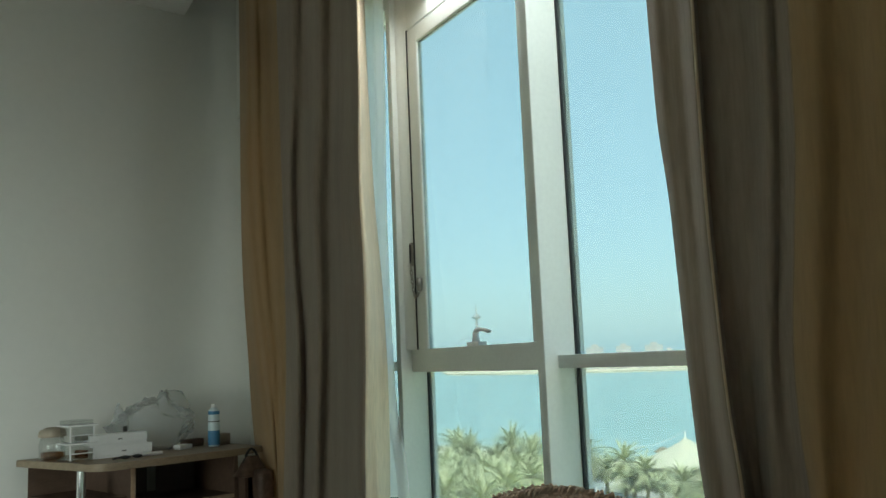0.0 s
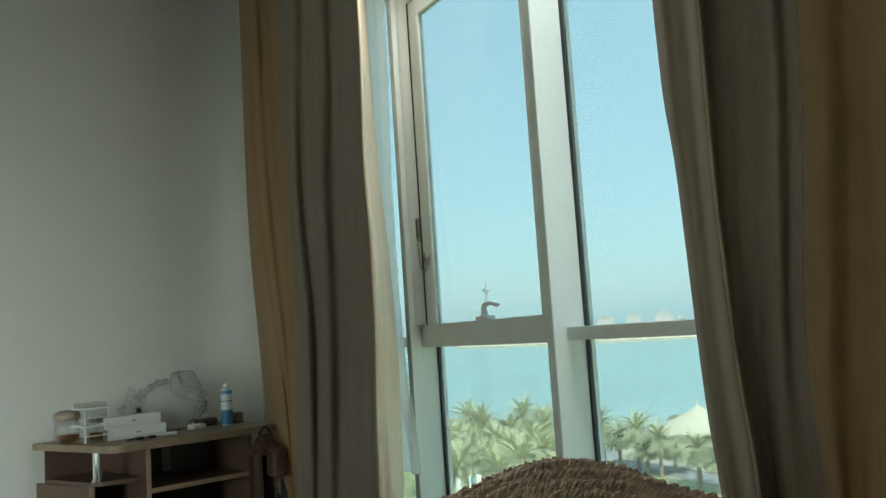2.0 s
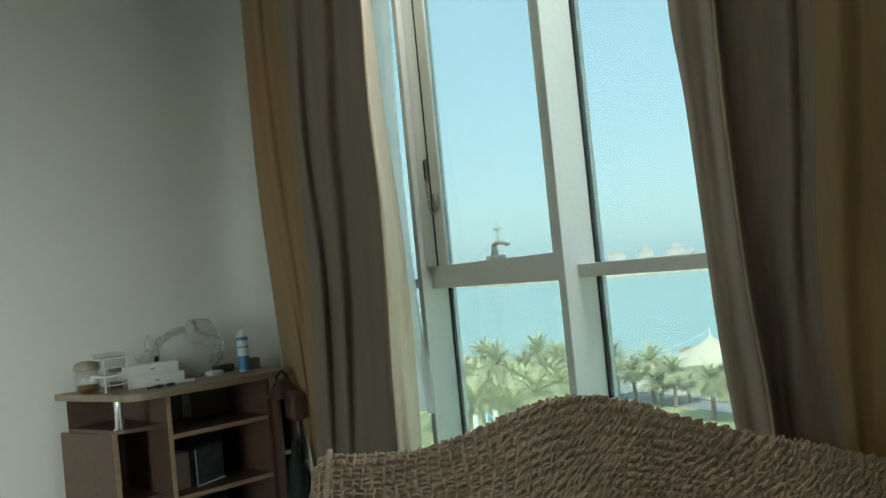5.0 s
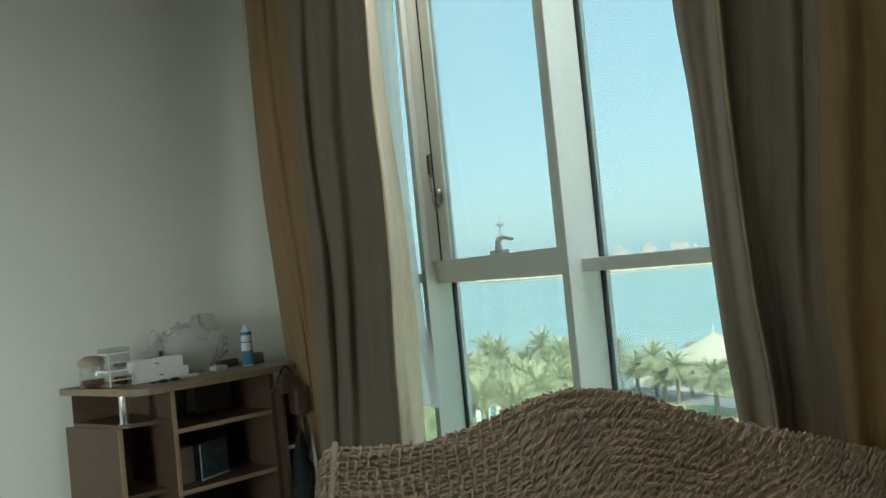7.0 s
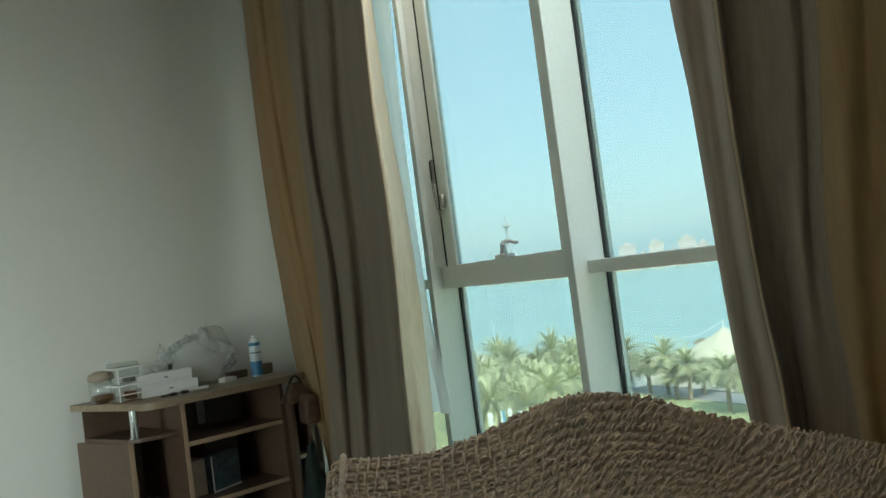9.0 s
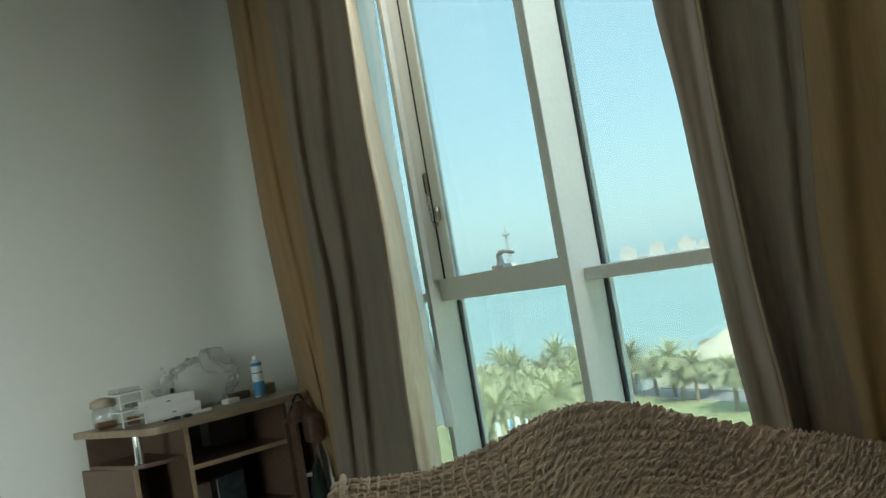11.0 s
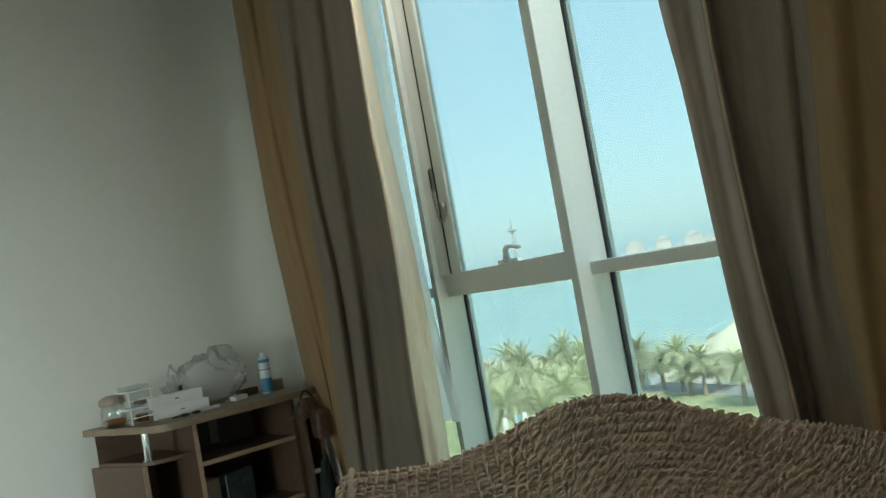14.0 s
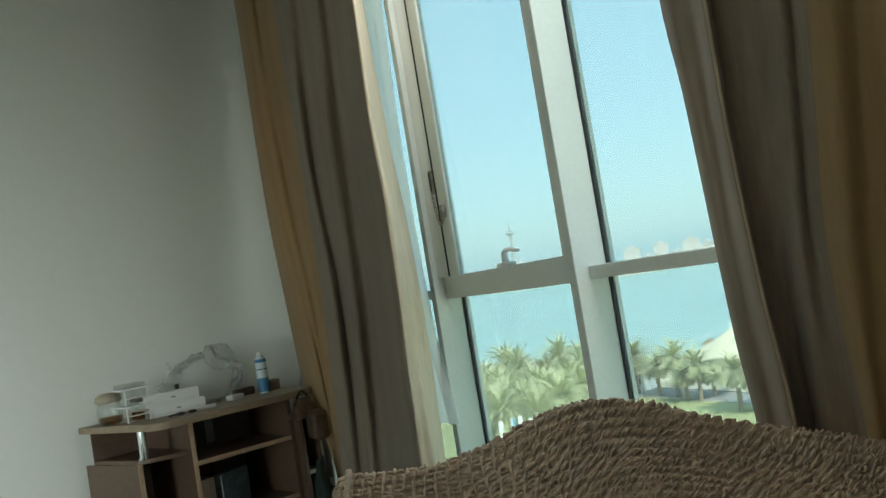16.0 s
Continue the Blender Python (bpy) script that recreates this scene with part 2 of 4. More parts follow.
# ---- building helpers ----
def quad_mesh(bm, grid, closed=False):
    """Faces over rows of points."""
    rows_v = [[bm.verts.new(p) for p in row] for row in grid]
    for a, b in zip(rows_v, rows_v[1:]):
        n = len(a)
        for i in range(n if closed else n - 1):
            bm.faces.new((a[i], a[(i + 1) % n], b[(i + 1) % n], b[i]))
    return rows_v


def box(bm, x0, x1, y0, y1, z0, z1, bevel=0.0):
    return prism(bm, [(x0, y0), (x1, y0), (x1, y1), (x0, y1)], z0, z1, bevel)


def prism(bm, poly, z0, z1, bevel=0.0):
    a = [bm.verts.new((x, y, z0)) for x, y in poly]
    b = [bm.verts.new((x, y, z1)) for x, y in poly]
    n = len(poly)
    faces = [bm.faces.new(a[::-1]), bm.faces.new(b)]
    for i in range(n):
        faces.append(bm.faces.new((a[i], a[(i + 1) % n], b[(i + 1) % n], b[i])))
    if bevel:
        edges = list({e for f in faces for e in f.edges})
        bmesh.ops.bevel(bm, geom=edges, offset=bevel, segments=2, profile=0.5, affect="EDGES")
    return bm


def tube(bm, pts, radius, seg=10, taper=None, caps=True):
    """A round tube along points; taper: radius at each point."""
    pts = [Vector(p) for p in pts]
    rings = []
    for i, p in enumerate(pts):
        d = (pts[min(i + 1, len(pts) - 1)] - pts[max(i - 1, 0)]).normalized()
        s = d.cross(Vector((0, 0, 1)) if abs(d.z) < 0.9 else Vector((1, 0, 0))).normalized()
        u = d.cross(s)
        r = taper[i] if taper else radius
        rings.append([p + (s * math.cos(2 * math.pi * k / seg) + u * math.sin(2 * math.pi * k / seg)) * r for k in range(seg)])
    made = quad_mesh(bm, rings, closed=True)
    if caps:
        bm.faces.new(made[0][::-1])
        bm.faces.new(made[-1])
    return bm


def lathe(bm, cx, cy, profile, seg=20):
    """A turned shape: (radius, z) from bottom to top."""
    rings = [[(cx + r * math.cos(2 * math.pi * k / seg), cy + r * math.sin(2 * math.pi * k / seg), z) for k in range(seg)] for r, z in profile]
    made = quad_mesh(bm, rings, closed=True)
    bm.faces.new(made[0][::-1])
    bm.faces.new(made[-1])
    return bm


def ring(bm, centre, axis_a, axis_b, ra, rb, thick, seg=14, side=6):
    """A closed loop of round wire."""
    c, a, b = Vector(centre), Vector(axis_a).normalized(), Vector(axis_b).normalized()
    n = a.cross(b)
    rings = []
    for i in range(seg):
        t = 2 * math.pi * i / seg
        p = c + a * ra * math.cos(t) + b * rb * math.sin(t)
        out = (a * math.cos(t) * ra + b * math.sin(t) * rb).normalized()
        rings.append([p + (out * math.cos(2 * math.pi * k / side) + n * math.sin(2 * math.pi * k / side)) * thick for k in range(side)])
    quad_mesh(bm, rings + [rings[0]], closed=True)
    bmesh.ops.remove_doubles(bm, verts=bm.verts, dist=1e-5)
    return bm


def origin(ob):
    p = Vector((0, 0, 0))
    while ob is not None:
        p = p + ob.location
        ob = ob.parent
    return p


def mesh_object(name, bm, mat, base=(0, 0, 0), smooth=False):
    bmesh.ops.recalc_face_normals(bm, faces=bm.faces)
    me = bpy.data.meshes.new(name)
    bmesh.ops.translate(bm, verts=bm.verts, vec=-Vector(base))
    bm.to_mesh(me)
    bm.free()
    me.materials.append(mat)
    if smooth:
        me.shade_smooth()
    return new(name, me)


def part(name, bm, mat, parent, label="", smooth=False):
    """One mesh under a thing or a part; its points are given in the world."""
    ob = mesh_object(name, bm, mat, origin(parent), smooth)
    ob.parent = parent
    return tagged(ob, label)


def thing(name, base, label, category, group="", kind=""):
    ob = new(name)
    ob.location = base
    return tagged(ob, label, category, group, kind)


def solid(name, bm, mat, base, label, category, group="", kind="", smooth=False):
    ob = mesh_object(name, bm, mat, base, smooth)
    ob.location = base
    return tagged(ob, label, category, group, kind)


def B(*a, **k):
    return box(bmesh.new(), *a, **k)


# ---- the room ----
A = radians(17)
E1, E2 = Vector((math.cos(A), math.sin(A), 0)), Vector((-math.sin(A), math.cos(A), 0))
DO = Vector((0.63, 3.96, 0))


def dk(a, b):
    """Plan point in the desk's own axes: a along its front, b to its back."""
    p = DO + E1 * a + E2 * b
    return (p.x, p.y)


def wl(a, b):
    """Plan point along the wall behind the desk, which is turned a little from the window wall."""
    t = radians(11)
    return (0.63 + a * math.cos(t) - b * math.sin(t), 3.96 + a * math.sin(t) + b * math.cos(t))


WB = 0.575
X_IN, X_TR, X_GL = 1.279, 1.32, 1.370
Z_CEIL = 3.03

solid("floor", B(-3.2, 1.46, -3.0, 5.6, -0.2, 0.0), FLOOR, (0, 0, 0), "pale tiled floor of the room", "floor", kind="structure")
solid("wall_north", prism(bmesh.new(), [wl(-4.2, WB), wl(0.98, WB), wl(0.98, WB + 0.2), wl(-4.2, WB + 0.2)], 0, 3.4), WALL, (0, 0, 0),
      "plain off-white painted wall behind the desk", "wall", kind="structure")
west = bmesh.new()
box(west, -3.4, -3.2, -3.0, -0.1, 0, 3.4)
box(west, -3.4, -3.2, 1.7, 5.6, 0, 3.4)
box(west, -3.4, -3.2, -0.1, 1.7, 2.1, 3.4)
solid("wall_west", west, WALL, (0, 0, 0), "plain off-white painted wall with an added glazed door", "wall", kind="structure")
# door out of view, added to hold the fill lamp for the desk wall
gdoor = thing("door_1", (-3.3, 0.8, 0), "unseen glazed aluminium door added for the fill lamp", "door", kind="structure")
for ya, yb in ((-0.1, -0.04), (0.77, 0.83), (1.64, 1.7)):
    part("stile", B(-3.36, -3.28, ya, yb, 0.0, 2.1, bevel=0.004), ALU, gdoor)
for za, zb in ((0.0, 0.08), (2.03, 2.1)):
    for ya, yb in ((-0.04, 0.77), (0.83, 1.64)):
        part("rail", B(-3.36, -3.28, ya, yb, za, zb, bevel=0.004), ALU, gdoor)
for ya, yb in ((-0.04, 0.77), (0.83, 1.64)):
    part("pane", B(-3.325, -3.319, ya, yb, 0.08, 2.03), PANE, gdoor).visible_shadow = False
solid("wall_south", B(-3.2, 1.46, -3.2, -3.0, 0, 3.4), WALL, (0, 0, 0), "plain off-white painted wall", "wall", kind="structure")
solid("ceiling", B(-3.2, 1.0, -3.0, 5.6, Z_CEIL, Z_CEIL + 0.1), CEIL, (0, 0, 0), "white painted ceiling ending at a curtain recess", "ceiling", kind="structure")
solid("curtain_recess", B(1.0, 1.46, -3.0, 5.6, 3.3, 3.4), CEIL, (0, 0, 0), "shadowed recess in the ceiling for the curtain track", "ceiling", kind="structure")
solid("recess_edge", B(0.98, 1.0, -3.0, 5.6, Z_CEIL + 0.1, 3.3), CEIL, (0, 0, 0), "upright edge of the ceiling recess", "ceiling", kind="structure")
solid("wall_east_spandrel", B(1.30, 1.46, -3.0, 5.6, 2.50, 3.3), WALL, (0, 0, 0), "off-white band of wall over the windows", "wall", kind="structure")
solid("wall_east_base", B(1.30, 1.46, -3.0, 5.6, 0.0, 0.26), WALL, (0, 0, 0), "low off-white upstand under the windows", "wall", kind="structure")

solid("wall_east_pier", B(1.355, 1.46, 4.09, 5.6, 0.26, 2.50), WALL, (0, 0, 0), "off-white wall pier in the corner", "wall", kind="structure")
solid("wall_east_pier", B(1.30, 1.46, -3.0, -2.304, 0.26, 2.50), WALL, (0, 0, 0), "off-white wall pier at the end of the windows", "wall", kind="structure")

# ---- the facade: one window to a bay ----
PITCH = 0.826
BAYS = [1.859 + PITCH * k for k in range(-5, 4)]
Z0, Z1 = 0.26, 2.50


def mullion(y):
    m = thing("mullion", (X_IN, y - 0.033, Z0), "off-white powder-coated aluminium mullion between two windows", "mullion", "mullions of the window wall", "structure")
    part("profile", B(X_IN, 1.402, y - 0.033, y, Z0, Z1, bevel=0.003), ALU, m)
    return m


def window_bay(index, y0, sash, wide=PITCH):
    """A bay from y0 (near side) to the far mullion: low pane, transom, upper pane or sash."""
    y1 = y0 + wide - 0.033
    w = thing("window_%d" % index, (X_TR, y0, Z0),
              "tall aluminium window with a transom and an opening upper sash" if sash else "tall fixed aluminium window with a transom and tinted panes",
              "window", kind="structure")
    tz0, tz1 = (1.087, 1.161) if sash else (1.091, 1.124)
    part("transom", B(X_TR, 1.41, y0, y1, tz0, tz1, bevel=0.002), ALU, w)
    part("head", B(X_TR, 1.41, y0, y1, 2.40, Z1, bevel=0.002), ALU, w)
    part("sill", B(X_TR - 0.02, 1.41, y0, y1, Z0, Z0 + 0.07, bevel=0.003), ALU, w)
    low = part("pane", B(X_GL + 0.012, X_GL + 0.018, y0 + 0.001, y1 - 0.001, Z0 + 0.07, tz0), PANE, w, "blue-green tinted glass")
    low.visible_shadow = False
    for ya, yb in ((y1 - 0.005, y1), (y0, y0 + 0.005)):
        part("gasket", B(X_GL + 0.005, X_GL + 0.011, ya, yb, Z0 + 0.07, tz0 - 0.001), RUBBER, w)
        part("glazing_bead", B(X_GL + 0.019, 1.4015, ya, yb, Z0 + 0.07, tz0), ALU, w)
    if not sash:
        up = part("pane", B(X_GL + 0.012, X_GL + 0.018, y0 + 0.001, y1 - 0.001, tz1, 2.40), PANE, w, "blue-green tinted glass")
        up.visible_shadow = False
        for ya, yb in ((y1 - 0.005, y1), (y0, y0 + 0.005)):
            part("gasket", B(X_GL + 0.005, X_GL + 0.011, ya, yb, tz1 + 0.001, 2.399), RUBBER, w)
            part("glazing_bead", B(X_GL + 0.019, 1.4015, ya, yb, tz1, 2.40), ALU, w)
        return w
    # fixed jambs, a dark gap, and the sash in it
    part("jamb", prism(bmesh.new(), [(X_TR, y1 - 0.042), (1.345, y1 - 0.042), (1.345, y1), (X_TR - 0.022, y1), (X_TR - 0.018, y1 - 0.010), (X_TR - 0.004, y1 - 0.030)], tz1, 2.40, 0.0015), ALU, w, "splayed fixed jamb")
    part("jamb", B(X_TR, 1.345, y0, y0 + 0.042, tz1, 2.40, bevel=0.002), ALU, w)
    part("jamb_head", B(X_TR, 1.345, y0 + 0.042, y1 - 0.042, 2.262, 2.40, bevel=0.002), ALU, w)
    part("gap_seal", B(X_TR - 0.0008, X_TR + 0.03, y1 - 0.0478, y1 - 0.0422, tz1, 2.262), RUBBER, w)
    part("gap_seal", B(X_TR + 0.012, X_TR + 0.03, y0 + 0.042, y0 + 0.046, tz1, 2.262), RUBBER, w)
    s = part("sash", B(X_TR + 0.001, 1.345, y1 - 0.112, y1 - 0.048, tz1, 2.258, bevel=0.003), ALU, w, "opening sash frame")
    part("stile", B(X_TR + 0.001, 1.345, y0 + 0.046, y0 + 0.075, tz1, 2.258, bevel=0.003), ALU, s)
    part("top_rail", B(X_TR + 0.001, 1.345, y0 + 0.075, y1 - 0.112, 2.20, 2.258, bevel=0.003), ALU, s)
    part("bead", B(X_TR + 0.003, X_TR + 0.008, y1 - 0.116, y1 - 0.112, tz1, 2.20), ALU, s)
    up = part("pane", B(X_TR + 0.009, X_TR + 0.015, y0 + 0.075, y1 - 0.112, tz1, 2.20), PANE, s, "blue-green tinted glass")
    up.visible_shadow = False
    # dried runs of dirt on the glass
    for ys, za, zb, wd in ((2.094, 1.90, 2.00, 0.003), (2.106, 1.94, 2.00, 0.005), (2.363, 2.00, 2.05, 0.003), (2.40, 1.90, 1.935, 0.003), (2.34, 1.62, 1.70, 0.002)):
        part("dirt_streak", prism(bmesh.new(), [(X_TR + 0.0078, ys), (X_TR + 0.0084, ys), (X_TR + 0.0084, ys + wd), (X_TR + 0.0078, ys + wd)], za, zb), STREAK, s, "grey dried drip")
    return w


for y in BAYS[:-1] + [4.09]:
    mullion(y)
for i, y in enumerate(BAYS[:-1]):
    window_bay(i + 1, y, abs(y - 1.859) < 0.01, 4.09 - y if i == len(BAYS) - 2 else PITCH)

# ---- sash handle and restrictor chain ----
handle = thing("window_handle", (1.312, 2.20, 1.161), "grey cast metal window handle with a curved lever on the transom", "handle")
part("base", B(1.292, 1.322, 2.168, 2.236, 1.160, 1.172, bevel=0.003), ZINC, handle)
part("neck", tube(bmesh.new(), [(1.307, 2.204, 1.171), (1.307, 2.205, 1.186), (1.306, 2.203, 1.199)], 0.010, 12, [0.013, 0.0095, 0.009]), ZINC, handle, smooth=True)
part("lever", tube(bmesh.new(), [(1.306, 2.208, 1.196), (1.306, 2.196, 1.204), (1.307, 2.180, 1.207), (1.308, 2.160, 1.205), (1.309, 2.140, 1.200), (1.310, 2.126, 1.199)],
                   0.006, 10, [0.008, 0.0078, 0.006, 0.0055, 0.006, 0.0035]), ZINC, handle, smooth=True)

chain = thing("restrictor_chain", (1.318, 2.62, 1.45), "worn steel restrictor chain with a slotted bracket on the sash frame", "chain")
part("bracket", B(1.311, 1.3195, 2.607, 2.626, 1.440, 1.519, bevel=0.002), STEEL, chain)
part("slot", B(1.308, 1.311, 2.613, 2.619, 1.450, 1.512), BLACK, chain)
part("end_lock", tube(bmesh.new(), [(1.312, 2.561, 1.352), (1.312, 2.561, 1.374), (1.312, 2.560, 1.395)], 0.010, 10, [0.008, 0.011, 0.009]), STEEL, chain, smooth=True)
CHAIN = [Vector((1.311, y, z)) for y, z in ((2.617, 1.440), (2.614, 1.410), (2.609, 1.380), (2.602, 1.352), (2.591, 1.334), (2.578, 1.337), (2.567, 1.350))]
for a, b in zip(CHAIN, CHAIN[1:]):
    for h in (0.0, 0.5):
        c, d = a.lerp(b, h + 0.25), (b - a).normalized()
        across = Vector((1, 0, 0)) if h else d.cross(Vector((1, 0, 0)))
        part("link", ring(bmesh.new(), c, d, across, 0.0095, 0.0045, 0.0014, 12, 5), STEEL, chain, smooth=True)


# ---- curtains ----
def sheet_mesh(fold, ys, zs):
    """A hanging cloth with thickness; fold(s, z) gives its x and y."""
    bm = bmesh.new()
    quad_mesh(bm, [[(*fold(s, z), z) for s in ys] for z in zs])
    return bm


def curve(v, pts):
    """Smooth line through (place, value) pairs, level beyond its ends."""
    n = len(pts)
    if v <= pts[0][0]:
        return pts[0][1]
    if v >= pts[-1][0]:
        return pts[-1][1]
    k = max(i for i in range(n - 1) if pts[i][0] <= v)

    def slope(i):
        a, b = pts[max(i - 1, 0)], pts[min(i + 1, n - 1)]
        return (b[1] - a[1]) / (b[0] - a[0])
    (x0, y0), (x1, y1) = pts[k], pts[k + 1]
    h = x1 - x0
    t = (v - x0) / h
    return (y0 * (1 + 2 * t) + slope(k) * h * t) * (1 - t) ** 2 + (y1 * (3 - 2 * t) - slope(k + 1) * h * (1 - t)) * t * t


# fold lines of a curtain: share of its width, depth from the room, and the line's run from floor to track
LEFT_FOLDS = [
    (0.00, 1.215, [(0.3, 2.575), (0.6, 2.568), (0.9, 2.553), (1.1, 2.553), (1.38, 2.572), (1.66, 2.610), (2.04, 2.633), (2.6, 2.65)]),
    (0.09, 1.125, [(0.3, 2.67), (0.57, 2.668), (0.9, 2.667), (1.1, 2.655), (1.39, 2.654), (1.68, 2.680), (2.06, 2.682), (2.6, 2.69)]),
    (0.15, 1.088, [(0.3, 2.79), (0.55, 2.78), (0.92, 2.76), (1.1, 2.737), (1.4, 2.725), (1.7, 2.742), (2.07, 2.715), (2.6, 2.71)]),
    (0.24, 1.122, [(0.3, 2.95), (0.6, 2.93), (0.9, 2.90), (1.2, 2.88), (1.5, 2.87), (1.8, 2.88), (2.1, 2.83), (2.6, 2.80)]),
    (0.33, 1.170, [(0.3, 3.15), (0.5, 3.135), (0.7, 3.094), (0.91, 3.063), (1.12, 3.033), (1.43, 3.010), (1.75, 3.015), (2.15, 2.958), (2.6, 2.93)]),
    (0.38, 1.140, [(0.3, 3.26), (0.5, 3.24), (0.7, 3.20), (0.91, 3.17), (1.12, 3.14), (1.43, 3.12), (1.75, 3.13), (2.15, 3.07), (2.6, 3.04)]),
    (0.44, 1.150, [(0.3, 3.31), (0.6, 3.28), (0.9, 3.23), (1.2, 3.21), (1.5, 3.22), (1.8, 3.24), (2.2, 3.16), (2.6, 3.12)]),
    (0.50, 1.173, [(0.3, 3.40), (0.47, 3.38), (0.9, 3.318), (1.245, 3.30), (1.47, 3.33), (1.82, 3.355), (2.25, 3.28), (2.6, 3.25)]),
    (0.56, 1.145, [(0.3, 3.50), (0.47, 3.48), (0.9, 3.425), (1.245, 3.405), (1.47, 3.43), (1.82, 3.45), (2.25, 3.40), (2.6, 3.37)]),
    (0.64, 1.165, [(0.3, 3.62), (0.44, 3.61), (0.66, 3.582), (0.90, 3.551), (1.14, 3.525), (1.5, 3.526), (1.86, 3.54), (2.35, 3.56), (2.8, 3.57)]),
    (0.66, [(0.6, 1.225), (1.2, 1.19), (2.0, 1.185)], [(0.3, 3.64), (0.44, 3.63), (0.66, 3.60), (0.90, 3.571), (1.14, 3.545), (1.5, 3.546), (1.86, 3.56), (2.35, 3.58), (2.8, 3.59)]),
    (0.76, [(0.6, 1.245), (1.2, 1.17), (2.0, 1.165)], [(0.3, 3.66), (0.45, 3.66), (0.7, 3.67), (0.9, 3.68), (1.15, 3.70), (1.56, 3.77), (2.0, 3.81), (2.5, 3.80), (2.8, 3.80)]),
    (0.90, [(0.6, 1.255), (1.2, 1.15), (2.0, 1.13)], [(0.3, 3.68), (0.456, 3.70), (0.70, 3.764), (0.90, 3.822), (1.15, 3.908), (1.56, 4.045), (1.98, 4.10), (2.5, 4.06), (2.8, 4.05)]),
    (1.00, [(0.6, 1.26), (1.2, 1.205), (2.0, 1.20)], [(0.3, 3.70), (0.45, 3.764), (0.68, 3.97), (0.89, 4.045), (1.16, 4.095), (1.58, 4.171), (2.0, 4.19), (2.55, 4.18), (2.8, 4.18)]),
]
RIGHT_FOLDS = [
    (0.00, 1.185, [(0.5, 1.155), (0.82, 1.173), (0.92, 1.185), (1.02, 1.192), (1.14, 1.198), (1.28, 1.204), (1.42, 1.211), (1.58, 1.227), (2.2, 1.235)]),
    (0.05, 1.160, [(0.5, 1.145), (0.82, 1.158), (1.02, 1.174), (1.28, 1.184), (1.58, 1.200), (2.2, 1.208)]),
    (0.14, 1.155, [(0.5, 1.11), (0.83, 1.120), (1.03, 1.140), (1.35, 1.152), (1.54, 1.155), (2.2, 1.15)]),
    (0.20, 1.115, [(0.5, 1.08), (0.83, 1.091), (0.905, 1.096), (1.03, 1.111), (1.18, 1.119), (1.35, 1.124), (1.54, 1.122), (2.2, 1.11)]),
    (0.225, 1.150, [(0.5, 1.072), (0.83, 1.083), (1.03, 1.102), (1.18, 1.109), (1.35, 1.113), (1.54, 1.110), (2.2, 1.10)]),
    (0.33, 1.185, [(0.5, 1.045), (0.82, 1.052), (1.05, 1.056), (1.24, 1.048), (1.5, 1.02), (2.2, 0.99)]),
    (0.40, 1.160, [(0.5, 1.02), (0.82, 1.025), (1.05, 1.018), (1.24, 1.000), (1.5, 0.975), (2.2, 0.95)]),
    (0.46, 1.172, [(0.5, 0.97), (0.83, 0.968), (0.93, 0.975), (1.0, 0.983), (1.14, 0.985), (1.31, 0.962), (1.48, 0.945), (2.2, 0.92)]),
    (0.52, 1.135, [(0.5, 0.94), (0.83, 0.94), (1.0, 0.945), (1.14, 0.935), (1.31, 0.915), (1.48, 0.895), (2.2, 0.87)]),
    (0.64, 1.165, [(0.5, 0.90), (0.8, 0.895), (1.13, 0.858), (1.44, 0.82), (2.2, 0.79)]),
    (0.76, 1.125, [(0.5, 0.80), (1.0, 0.78), (1.44, 0.74), (2.2, 0.72)]),
    (0.88, 1.180, [(0.5, 0.69), (1.0, 0.67), (1.44, 0.64), (2.2, 0.62)]),
    (1.00, 1.130, [(0.5, 0.56), (1.44, 0.53), (2.2, 0.52)]),
    # further folds out of view, added to shade the throw
    (1.14, 1.180, [(0.5, 0.42), (1.44, 0.40), (2.2, 0.39)]),
    (1.28, 1.125, [(0.5, 0.27), (1.44, 0.25), (2.2, 0.24)]),
    (1.44, 1.175, [(0.5, 0.10), (2.2, 0.08)]),
    (1.60, 1.130, [(0.5, -0.10), (2.2, -0.12)]),
    (1.78, 1.180, [(0.5, -0.32), (2.2, -0.34)]),
    (1.96, 1.130, [(0.5, -0.54), (2.2, -0.56)]),
    (2.14, 1.180, [(0.5, -0.78), (2.2, -0.80)]),
    (2.30, 1.135, [(0.5, -1.00), (2.2, -1.02)]),
]


def folds(lines, datum, ripple):
    """A function giving the cloth's place at a share of its width and a height; the cloth lies over its fold lines."""
    known = {}

    def at(s, z):
        if z not in known:
            known[z] = [(q, curve(z, run)) for q, depth, run in lines], [(q, curve(z, depth) if isinstance(depth, list) else depth) for q, depth, run in lines]
        y0 = curve(s, known[z][0])
        x = curve(s, known[z][1])
        fade = min(1, max(0, 1.15 - 0.25 * z))
        x += ripple * (math.sin(47 * s + 1.9 * z + 2 * math.sin(1.3 * z)) + 0.6 * math.sin(83 * s - 2.6 * z)) * (0.6 + 0.4 * fade)
        x += 0.004 * math.sin(5.3 * z + 21 * s) * math.sin(2.1 * z + 9 * s)
        return x, 0.033 + (y0 - 0.033) * (x - 0.022) / (datum - 0.022)
    return at


left_fold = folds(LEFT_FOLDS, 1.18, 0.0035)
right_fold = folds(RIGHT_FOLDS, 1.15, 0.003)


